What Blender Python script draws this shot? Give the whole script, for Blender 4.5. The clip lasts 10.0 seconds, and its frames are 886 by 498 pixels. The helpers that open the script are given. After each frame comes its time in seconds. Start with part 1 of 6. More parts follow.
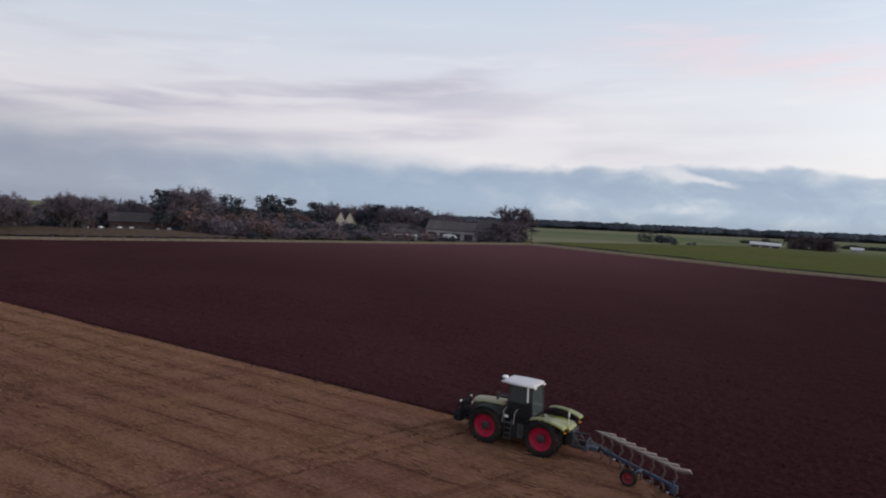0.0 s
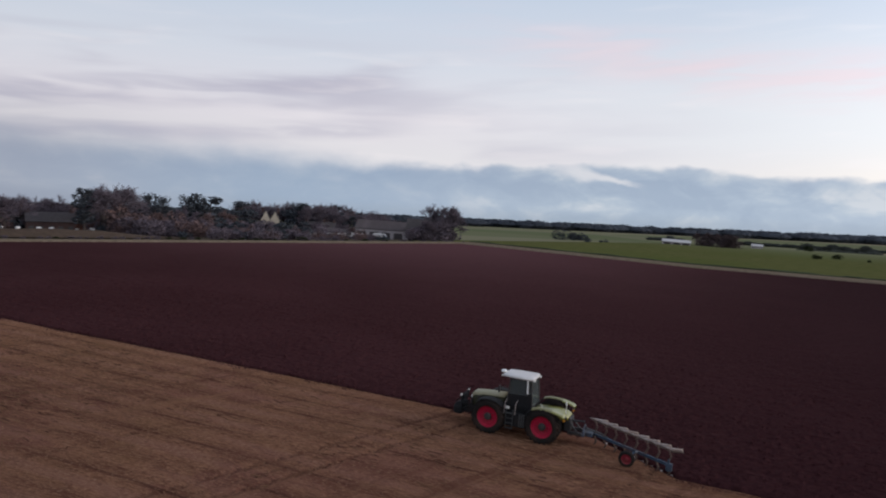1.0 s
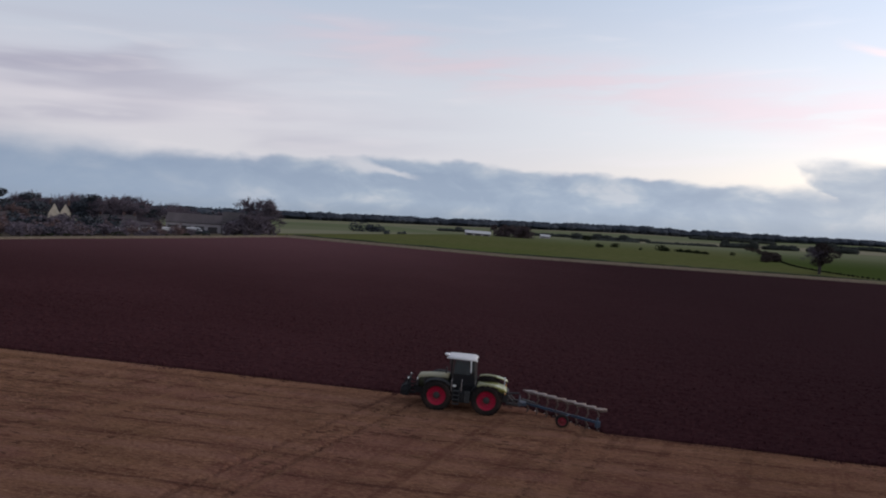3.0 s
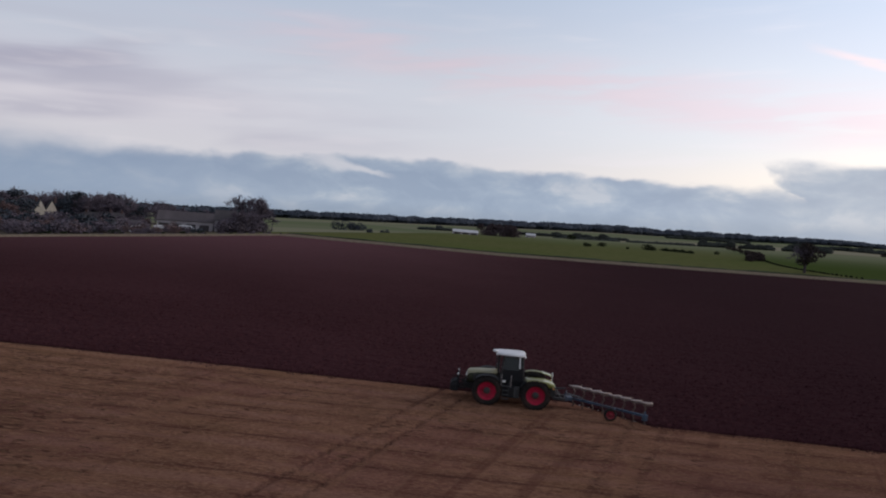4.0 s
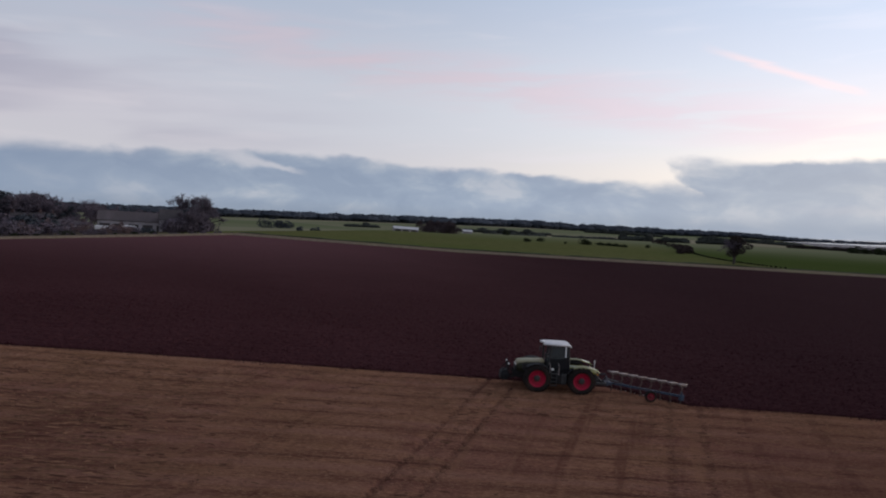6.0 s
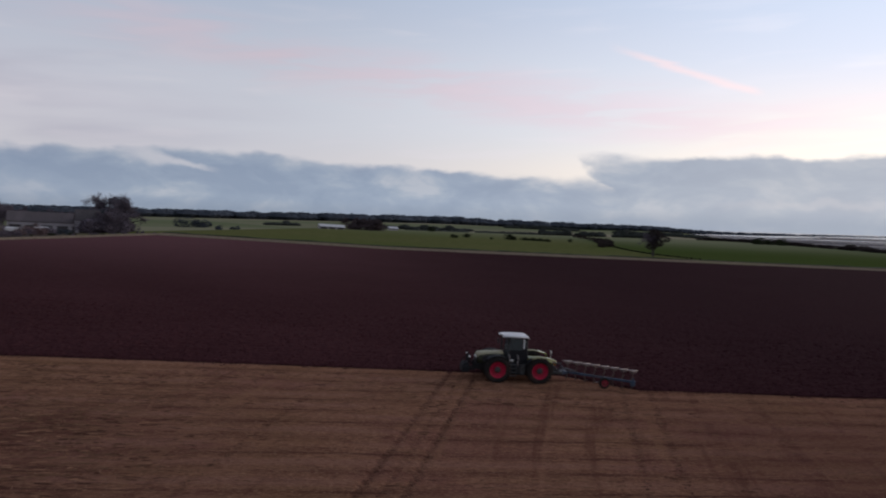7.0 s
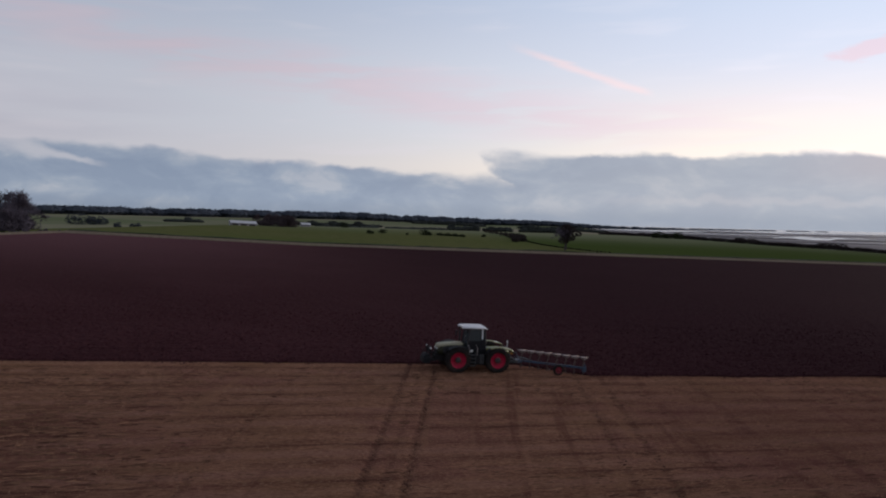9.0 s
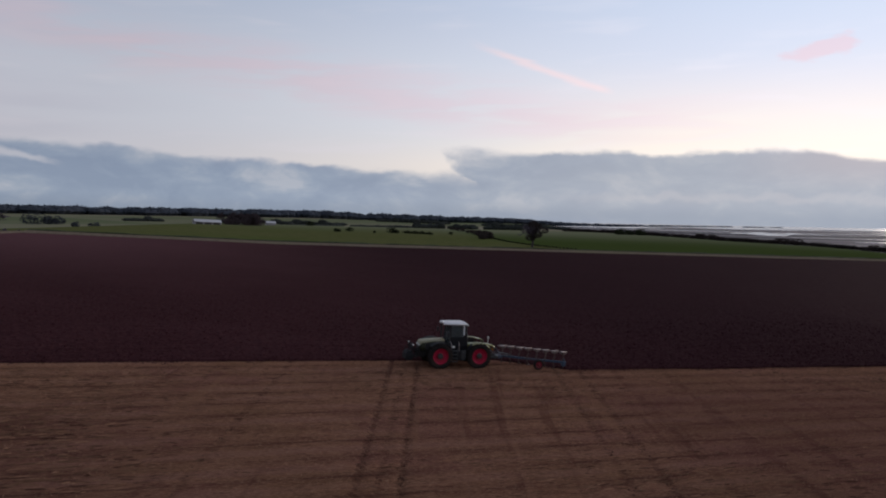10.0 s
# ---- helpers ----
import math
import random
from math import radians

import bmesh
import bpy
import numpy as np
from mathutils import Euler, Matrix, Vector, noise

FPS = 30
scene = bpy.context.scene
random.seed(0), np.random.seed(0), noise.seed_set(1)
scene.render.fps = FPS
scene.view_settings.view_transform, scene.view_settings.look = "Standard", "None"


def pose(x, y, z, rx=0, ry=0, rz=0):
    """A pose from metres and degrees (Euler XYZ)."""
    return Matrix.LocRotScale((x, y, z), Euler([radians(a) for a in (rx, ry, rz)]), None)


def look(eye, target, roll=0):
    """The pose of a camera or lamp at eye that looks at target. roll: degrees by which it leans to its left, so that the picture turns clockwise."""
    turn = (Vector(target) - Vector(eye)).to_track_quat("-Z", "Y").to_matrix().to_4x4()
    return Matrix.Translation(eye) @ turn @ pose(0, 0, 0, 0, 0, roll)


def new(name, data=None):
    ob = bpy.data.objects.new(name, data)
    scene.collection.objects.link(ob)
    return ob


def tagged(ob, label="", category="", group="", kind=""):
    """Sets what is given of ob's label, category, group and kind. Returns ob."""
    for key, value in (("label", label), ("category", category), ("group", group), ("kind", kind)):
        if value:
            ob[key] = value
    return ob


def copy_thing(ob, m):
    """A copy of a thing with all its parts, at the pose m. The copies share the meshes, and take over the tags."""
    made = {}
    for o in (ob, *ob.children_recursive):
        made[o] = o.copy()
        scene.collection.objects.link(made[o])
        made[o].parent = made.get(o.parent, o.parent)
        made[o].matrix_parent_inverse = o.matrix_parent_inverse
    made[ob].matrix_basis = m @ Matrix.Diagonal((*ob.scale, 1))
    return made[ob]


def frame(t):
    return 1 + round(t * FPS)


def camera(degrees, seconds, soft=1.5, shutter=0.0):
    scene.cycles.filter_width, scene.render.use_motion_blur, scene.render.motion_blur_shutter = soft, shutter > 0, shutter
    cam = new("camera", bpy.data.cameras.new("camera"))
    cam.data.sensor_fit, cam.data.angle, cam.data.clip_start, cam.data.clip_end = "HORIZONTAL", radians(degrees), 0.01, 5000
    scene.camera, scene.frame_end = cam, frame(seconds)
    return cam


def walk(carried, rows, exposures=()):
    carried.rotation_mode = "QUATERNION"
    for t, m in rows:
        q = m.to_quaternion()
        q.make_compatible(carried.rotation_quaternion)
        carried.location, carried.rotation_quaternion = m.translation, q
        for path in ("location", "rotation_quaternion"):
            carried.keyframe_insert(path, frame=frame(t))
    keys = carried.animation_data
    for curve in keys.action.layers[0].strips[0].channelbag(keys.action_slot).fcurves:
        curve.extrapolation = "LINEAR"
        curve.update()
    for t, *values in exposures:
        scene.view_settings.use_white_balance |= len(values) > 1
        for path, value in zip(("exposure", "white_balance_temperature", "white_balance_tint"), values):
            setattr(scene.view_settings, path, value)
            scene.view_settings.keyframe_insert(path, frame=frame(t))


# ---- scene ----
cam = camera(62.5, 10.0, soft=2.0, shutter=0.5)
PATH = [
    (0, (17.206, -40.323, 15.701), (16.197, -38.607, 15.511), 3.6),
    (0.5, (15.276, -42.828, 15.798), (14.374, -41.052, 15.612), 3.4),
    (1, (13.213, -45.413, 15.937), (12.421, -43.585, 15.756), 3.9),
    (1.5, (11.281, -48.196, 16.066), (10.635, -46.312, 15.89), 3.7),
    (2, (8.874, -50.321, 16.156), (8.372, -48.393, 15.985), 3.9),
    (2.5, (6.252, -51.827, 16.126), (5.892, -49.866, 15.959), 4.3),
    (3, (3.568, -53.297, 15.925), (3.347, -51.316, 15.764), 4.6),
    (3.2, (2.536, -53.745, 15.899), (2.341, -51.761, 15.739), 4.7),
    (4.3, (-3.573, -55.944, 15.534), (-3.705, -53.955, 15.375), 4.8),
    (4.5, (-4.595, -56.46, 15.511), (-4.71, -54.47, 15.352), 4.7),
    (5, (-7.39, -57.464, 15.463), (-7.452, -55.471, 15.305), 4.8),
    (5.2, (-8.475, -57.823, 15.471), (-8.512, -55.83, 15.313), 4.8),
    (6.3, (-13.888, -59.357, 15.121), (-13.76, -57.366, 14.973), 4.5),
    (6.5, (-14.554, -59.622, 15.102), (-14.396, -57.634, 14.953), 4.4),
    (7, (-16.232, -59.879, 15.025), (-15.925, -57.908, 14.883), 4.2),
    (7.5, (-17.705, -60.116, 14.924), (-17.276, -58.167, 14.787), 4.2),
    (8, (-18.937, -60.324, 14.822), (-18.474, -58.384, 14.684), 4.0),
    (8.5, (-20.054, -60.394, 14.706), (-19.549, -58.464, 14.57), 4.1),
    (9, (-21.269, -60.353, 14.669), (-20.704, -58.439, 14.535), 4.2),
    (9.5, (-22.148, -60.378, 14.619), (-21.524, -58.483, 14.485), 4.2),
    (10, (-22.929, -60.361, 14.541), (-22.268, -58.478, 14.408), 4.0),
]
walk(cam, [(t, look(eye, target, roll)) for t, eye, target, roll in PATH],
     [(0.0, 0.14, 6820, 8.0), (1.2, 0.07, 6760, 8.3), (2.5, -0.07, 6680, 9.3), (4.5, -0.21, 6590, 10.4), (7.5, -0.39, 6540, 11.2), (10.0, -0.50, 6510, 11.6)])

# ---- world: dusk sky, gravity-level bands of cloud, soft low sun ----
UP = Vector((-0.0401, 0.0397, 0.9984))           # true vertical; the field itself slopes gently
NORTH = (Vector((0, 1, 0)) - UP * UP.y).normalized()
EAST = NORTH.cross(UP).normalized()


def srgb(r, g, b):
    return tuple(((v / 255 + 0.055) / 1.055) ** 2.4 if v > 10 else v / 255 / 12.92 for v in (r, g, b)) + (1.0,)


class Net:
    """Short hand for a node tree."""

    def __init__(self, tree):
        self.tree = tree
        tree.nodes.clear()

    def add(self, kind, **sets):
        n = self.tree.nodes.new(kind)
        for k, v in sets.items():
            if k == "op":
                n.operation = v
            elif k == "dim":
                n.noise_dimensions = v
        return n

    def put(self, value, socket):
        if hasattr(value, "is_output"):
            self.tree.links.new(value, socket)
        elif value is not None:
            socket.default_value = value

    def math(self, op, a, b=None, c=None, clamp=False):
        n = self.add("ShaderNodeMath", op=op)
        n.use_clamp = clamp
        for s, v in zip(n.inputs, (a, b, c)):
            self.put(v, s)
        return n.outputs[0]

    def dot(self, a, v):
        n = self.add("ShaderNodeVectorMath", op="DOT_PRODUCT")
        self.put(a, n.inputs[0])
        n.inputs[1].default_value = v
        return n.outputs["Value"]

    def scaled(self, a, v):
        n = self.add("ShaderNodeVectorMath", op="MULTIPLY")
        self.put(a, n.inputs[0])
        n.inputs[1].default_value = v
        return n.outputs[0]

    def vec(self, x, y, z=0.0):
        n = self.add("ShaderNodeCombineXYZ")
        for s, v in zip(n.inputs, (x, y, z)):
            self.put(v, s)
        return n.outputs[0]

    def noise(self, vec, scale, detail=4.0, rough=0.55, warp=0.0):
        n = self.add("ShaderNodeTexNoise")
        self.put(vec, n.inputs["Vector"])
        n.inputs["Scale"].default_value, n.inputs["Detail"].default_value = scale, detail
        n.inputs["Roughness"].default_value, n.inputs["Distortion"].default_value = rough, warp
        return n.outputs["Fac"]

    def ramp(self, fac, stops, smooth=False):
        n = self.add("ShaderNodeValToRGB")
        r = n.color_ramp
        r.interpolation = "EASE" if smooth else "LINEAR"
        while len(r.elements) < len(stops):
            r.elements.new(0.5)
        for e, (p, c) in zip(r.elements, stops):
            e.position = p
            e.color = c if not isinstance(c, float) else (c, c, c, 1)
        self.put(fac, n.inputs[0])
        return n.outputs[0]

    def step(self, a, b, v):
        n = self.add("ShaderNodeMapRange")
        n.interpolation_type = "SMOOTHSTEP"
        for s, w in zip(n.inputs, (v, a, b, 0.0, 1.0)):
            self.put(w, s)
        return n.outputs[0]

    def tint(self, a, colour):
        n = self.add("ShaderNodeMix")
        n.data_type, n.blend_type = "RGBA", "MULTIPLY"
        n.inputs["Factor"].default_value = 1.0
        self.put(a, n.inputs[6])
        n.inputs[7].default_value = colour
        return n.outputs[2]

    def mix(self, fac, a, b):
        n = self.add("ShaderNodeMix")
        n.data_type = "RGBA"
        self.put(fac, n.inputs["Factor"])
        self.put(a, n.inputs[6])
        self.put(b, n.inputs[7])
        return n.outputs[2]


def make_sky():
    world = bpy.data.worlds.new("dusk_sky")
    scene.world = world
    world.use_nodes = True
    k = Net(world.node_tree)
    way = k.add("ShaderNodeTexCoord").outputs["Generated"]
    up, north, east = k.dot(way, UP), k.dot(way, NORTH), k.dot(way, EAST)
    el = k.math("MULTIPLY", k.math("ARCSINE", up), 57.2958)
    az = k.math("MULTIPLY", k.math("ARCTAN2", east, north), 57.2958)
    lift = k.math("MULTIPLY", k.step(-8.0, 55.0, az), k.step(150.0, 90.0, az))
    # clear air and high veil
    base = k.ramp(k.math("DIVIDE", el, 60.0, clamp=True), [
        (0.0, srgb(196, 205, 218)), (0.07, srgb(222, 222, 230)), (0.13, srgb(219, 217, 229)),
        (0.2, srgb(207, 214, 230)), (0.3, srgb(188, 203, 226)), (0.5, srgb(172, 182, 204)), (1.0, srgb(160, 168, 188))])
    # warmth towards the set sun
    warm = k.math("MULTIPLY", k.step(-12.0, 38.0, az), k.step(13.0, 3.0, el))
    base = k.mix(k.math("MULTIPLY", warm, 0.9), base, srgb(252, 240, 224))
    # clearer, bluer air towards the north
    base = k.mix(k.math("MULTIPLY", k.math("MULTIPLY", k.step(-32.0, 2.0, az), k.step(40.0, 14.0, az)), k.math("MULTIPLY", k.math("MULTIPLY", k.step(16.0, 8.0, el), k.step(3.5, 7.5, el)), 0.6)), base, srgb(219, 228, 239))
    streak = k.vec(k.math("MULTIPLY", az, 0.026), k.math("ADD", k.math("MULTIPLY", el, 0.19), k.math("MULTIPLY", az, -0.006)), 3.0)
    s1 = k.noise(streak, 2.2, 3.0, 0.42, 0.25)
    s2 = k.noise(streak, 4.6, 3.0, 0.46, 0.4)
    # grey lilac streaks, strongest in the west
    left = k.math("MULTIPLY", k.step(5.0, -45.0, az), k.math("MULTIPLY", k.step(3.5, 6.0, el), k.step(15.0, 9.0, el)))
    grey = k.math("MULTIPLY", left, k.step(0.44, 0.68, s1))
    base = k.mix(k.math("MULTIPLY", grey, 0.85), base, srgb(180, 180, 200))
    # two long lilac layers that climb from the west
    for rise, wide, part_of in ((10.4, 1.6, 0.75), (7.3, 1.2, 0.5)):
        mid = k.math("ADD", rise, k.math("ADD", k.math("MULTIPLY", k.math("ADD", az, 28.0), 0.105), k.math("MULTIPLY", k.math("ADD", s1, -0.5), 2.2)))
        near = k.step(wide, 0.1, k.math("ABSOLUTE", k.math("SUBTRACT", el, mid)))
        near = k.math("MULTIPLY", near, k.math("MULTIPLY", k.step(-24.0, -31.0, az), k.step(0.28, 0.58, s2)))
        base = k.mix(k.math("MULTIPLY", near, part_of), base, srgb(178, 178, 199))
    # thin white veils
    veil = k.math("MULTIPLY", k.step(0.5, 0.8, s2), k.step(22.0, 8.0, el))
    base = k.mix(k.math("MULTIPLY", veil, 0.35), base, srgb(236, 232, 240))
    # the long pink band
    line = k.math("ADD", 11.1, k.math("MULTIPLY", k.math("ADD", az, -2.0), -0.135))
    line = k.math("MAXIMUM", line, 7.6)
    line = k.math("ADD", line, k.math("MULTIPLY", k.math("ADD", s1, -0.5), 2.5))
    off = k.math("ABSOLUTE", k.math("SUBTRACT", el, line))
    pink = k.math("MULTIPLY", k.step(3.2, 0.0, off), k.math("MULTIPLY", k.step(-32.0, -5.0, az), k.step(48.0, 26.0, az)))
    pink = k.math("MULTIPLY", pink, k.step(0.30, 0.62, s2))
    base = k.mix(k.math("MULTIPLY", pink, 0.44), base, srgb(230, 202, 214))
    # a short pink trail
    cross = k.math("SUBTRACT", el, k.math("ADD", 12.9, k.math("MULTIPLY", k.math("ADD", az, -22.2), -0.33)))
    frayed = k.math("MULTIPLY", k.math("ADD", s2, -0.5), 0.9)
    trail = k.math("MULTIPLY", k.step(0.46, 0.0, k.math("ABSOLUTE", k.math("ADD", cross, frayed))),
                   k.math("MULTIPLY", k.step(20.5, 24.5, az), k.step(32.3, 30.8, az)))
    base = k.mix(k.math("MULTIPLY", trail, 0.52), base, srgb(252, 222, 222))
    # small pink cloud
    puffn = k.noise(k.vec(k.math("MULTIPLY", az, 0.09), k.math("MULTIPLY", el, 0.3), 8.0), 3.0, 5.0, 0.6)
    dx = k.math("DIVIDE", k.math("ADD", az, -46.6), 2.7)
    dy = k.math("DIVIDE", k.math("ADD", k.math("ADD", el, -12.2), k.math("MULTIPLY", dx, -0.5)), 0.75)
    rad = k.math("SQRT", k.math("ADD", k.math("MULTIPLY", dx, dx), k.math("MULTIPLY", dy, dy)))
    puff = k.step(1.1, 0.35, k.math("ADD", rad, k.math("MULTIPLY", k.math("ADD", puffn, -0.5), 3.6)))
    base = k.mix(k.math("MULTIPLY", puff, 0.48), base, srgb(226, 190, 198))
    # low bank of cumulus with a ragged top; value of the ramp is a tenth of its height in degrees
    lump = k.noise(k.vec(k.math("MULTIPLY", az, 0.085), k.math("MULTIPLY", el, 0.20), 0.0), 2.6, 4.0, 0.5, 0.2)
    crisp = k.noise(k.vec(k.math("MULTIPLY", az, 0.22), k.math("MULTIPLY", el, 0.30), 2.0), 2.4, 4.0, 0.5)
    sheared = k.math("ADD", az, k.math("ADD", k.math("MULTIPLY", k.math("ADD", el, -4.2), 1.7), k.math("MULTIPLY", k.math("ADD", k.math("ADD", lump, crisp), -1.0), 1.2)))
    top = k.ramp(k.math("DIVIDE", k.math("ADD", sheared, 90.0), 180.0), [
        (0.0, 0.50), (0.17, 0.46), (0.25, 0.46), (0.33, 0.42), (0.41, 0.45), (0.45, 0.49), (0.50, 0.43), (0.565, 0.37),
        (0.588, 0.335), (0.606, 0.335), (0.612, 0.50), (0.66, 0.51), (0.735, 0.51), (0.747, 0.545), (0.762, 0.53), (0.772, 0.475), (0.785, 0.455), (0.80, 0.42), (0.85, 0.42), (1.0, 0.45)])
    height = k.math("ADD", k.math("MULTIPLY", top, 10.0), k.math("ADD", k.math("MULTIPLY", k.math("ADD", lump, -0.5), 1.6), k.math("MULTIPLY", k.math("ADD", crisp, -0.5), 0.7)))
    west = k.step(-18.0, -42.0, az)
    blur = k.math("ADD", k.math("ADD", 0.28, k.math("MULTIPLY", k.math("MULTIPLY", k.step(15.0, 19.0, az), k.step(28.0, 23.0, az)), 0.34)), k.math("MULTIPLY", west, 1.3))
    soft = k.step(blur, k.math("MULTIPLY", blur, -1.0), k.math("SUBTRACT", el, height))
    inner = k.noise(k.vec(k.math("MULTIPLY", az, 0.16), k.math("MULTIPLY", el, 0.34), 5.0), 1.45, 7.0, 0.56, 0.3)
    depth = k.math("SUBTRACT", height, el)
    shade = k.ramp(inner, [(0.37, srgb(136, 158, 186)), (0.49, srgb(154, 174, 198)), (0.57, srgb(176, 191, 208)), (0.66, srgb(208, 214, 223))])
    low = k.ramp(k.math("DIVIDE", depth, 5.0, clamp=True), [(0.0, srgb(162, 174, 197)), (0.16, srgb(148, 165, 192)), (0.45, srgb(167, 182, 205)), (0.8, srgb(173, 186, 207)), (1.0, srgb(161, 176, 199))])
    bank = k.mix(k.math("SUBTRACT", 0.62, k.math("MULTIPLY", k.step(-10.0, -30.0, az), 0.3)), low, shade)
    bank = k.mix(k.math("MULTIPLY", k.math("MULTIPLY", k.step(-14.0, -34.0, az), k.step(-58.0, -40.0, az)), 0.50), bank, srgb(128, 154, 187))
    # a bright tongue of clear air under the western layer
    mid = k.math("ADD", 4.15, k.math("ADD", k.math("MULTIPLY", k.math("ADD", az, 13.0), -0.19), k.math("MULTIPLY", k.math("ADD", crisp, -0.5), 0.9)))
    half = k.math("ADD", 0.10, k.math("MULTIPLY", k.step(-6.5, -16.0, az), 0.75))
    tongue = k.step(half, k.math("MULTIPLY", half, 0.15), k.math("ABSOLUTE", k.math("SUBTRACT", el, mid)))
    tongue = k.math("MULTIPLY", tongue, k.math("MULTIPLY", k.step(-17.0, -13.0, az), k.step(-8.0, -10.5, az)))
    bank = k.mix(k.math("MULTIPLY", tongue, 0.72), bank, base)
    bank = k.mix(k.math("MULTIPLY", k.step(2.0, 40.0, az), 0.55), bank, srgb(175, 180, 190))
    # afterglow on the tops, and a pale broken layer low over the sea
    bank = k.mix(k.math("MULTIPLY", k.math("MULTIPLY", k.step(38.0, 50.0, az), k.step(1.8, 4.5, el)), 0.45), bank, srgb(206, 192, 196))
    layer = k.step(0.55, 0.05, k.math("ABSOLUTE", k.math("SUBTRACT", el, k.math("ADD", 1.85, k.math("MULTIPLY", k.math("ADD", crisp, -0.5), 1.4)))))
    bank = k.mix(k.math("MULTIPLY", k.math("MULTIPLY", layer, k.step(24.0, 36.0, az)), 0.26), bank, srgb(216, 212, 216))
    # duller air along the skyline
    bank = k.mix(k.math("MULTIPLY", k.step(1.5, 0.3, el), 0.62), bank, srgb(140, 156, 178))
    full = k.mix(k.math("MULTIPLY", soft, 0.88), base, bank)
    # dusk greying into the far west
    dusk = k.math("MULTIPLY", k.step(-34.0, -62.0, az), k.step(9.0, 3.0, el))
    full = k.mix(k.math("MULTIPLY", dusk, 0.62), full, srgb(146, 150, 170))
    out = k.add("ShaderNodeBackground")
    k.put(full, out.inputs["Color"])
    # brighter from the dusky west round to the afterglow
    turn = k.ramp(k.math("DIVIDE", k.math("ADD", az, 90.0), 180.0), [(0.0, 0.45), (0.17, 0.46), (0.32, 0.485), (0.43, 0.50), (0.54, 0.525), (0.68, 0.54), (1.0, 0.54)])
    k.put(k.math("ADD", k.math("MULTIPLY", turn, 2.0), k.math("MULTIPLY", lift, k.math("ADD", 0.66, k.math("MULTIPLY", soft, -0.40)))), out.inputs["Strength"])
    end = k.add("ShaderNodeOutputWorld")
    k.put(out.outputs[0], end.inputs[0])


make_sky()
glow = bpy.data.lights.new("low_sun", "SUN")
glow.energy, glow.angle, glow.color = 1.6, radians(40), (1.0, 0.84, 0.74)
new("low_sun", glow).matrix_world = look((60, 40, 30), (60 - 9.2, 40 - 3.4, 30 - 1.7))


# ---- materials ----
def surface(name, colour, rough=0.7, metal=0.0, grain=None, amount=0.25, bump=0.0, scale=8.0, coat=0.0, vary=0.0, island=False, stretch=(1, 1, 1), spec=None):
    """A plain material: base colour with two scales of variation and fine relief, in metres."""
    m = bpy.data.materials.new(name)
    m.use_nodes = True
    k = Net(m.node_tree)
    b = k.add("ShaderNodeBsdfPrincipled")
    b.inputs["Roughness"].default_value, b.inputs["Metallic"].default_value = rough, metal
    b.inputs["Coat Weight"].default_value, b.inputs["Coat Roughness"].default_value = coat, 0.15
    b.inputs["Specular IOR Level"].default_value = spec if spec is not None else 0.05 if rough >= 0.85 else 0.5
    place = k.scaled(k.add("ShaderNodeTexCoord").outputs["Object"], stretch)
    fine, wide = k.noise(place, scale, 5.0, 0.6), k.noise(place, scale * 0.13, 3.0, 0.5)
    dark = tuple(c * (1 - amount) for c in colour[:3]) + (1,)
    other = grain or tuple(min(1, c * (1 + amount)) for c in colour[:3]) + (1,)
    c = k.mix(k.step(0.3, 0.7, fine), dark, colour[:3] + (1,))
    c = k.mix(k.math("MULTIPLY", k.step(0.45, 0.75, wide), 0.7), c, other)
    if vary or island:
        r = k.add("ShaderNodeNewGeometry").outputs["Random Per Island"] if island else k.add("ShaderNodeObjectInfo").outputs["Random"]
        bright = k.math("ADD", 1 - vary / 2, k.math("MULTIPLY", r, vary))
        c = k.mix(1.0, c, c)
        n = k.add("ShaderNodeHueSaturation")
        k.put(bright, n.inputs["Value"])
        k.put(c, n.inputs["Color"])
        c = n.outputs[0]
    k.put(c, b.inputs["Base Color"])
    if bump:
        n = k.add("ShaderNodeBump")
        n.inputs["Strength"].default_value, n.inputs["Distance"].default_value = 0.6, bump
        k.put(fine, n.inputs["Height"])
        k.put(n.outputs[0], b.inputs["Normal"])
    end = k.add("ShaderNodeOutputMaterial")
    k.put(b.outputs[0], end.inputs[0])
    return m


def ground_material(name, build, rough=0.95, gloss=0.0):
    """Soil and grass: build(net, place) gives colour and height."""
    m = bpy.data.materials.new(name)
    m.use_nodes = True
    k = Net(m.node_tree)
    place = k.add("ShaderNodeTexCoord").outputs["Object"]
    colour, height, far = build(k, place)
    b = k.add("ShaderNodeBsdfPrincipled")
    b.inputs["Roughness"].default_value = rough
    b.inputs["Specular IOR Level"].default_value = gloss
    k.put(colour, b.inputs["Base Color"])
    if height is not None:
        n = k.add("ShaderNodeBump")
        n.inputs["Strength"].default_value, n.inputs["Distance"].default_value = 0.8, far
        k.put(height, n.inputs["Height"])
        k.put(n.outputs[0], b.inputs["Normal"])
    end = k.add("ShaderNodeOutputMaterial")
    k.put(b.outputs[0], end.inputs[0])
    return m


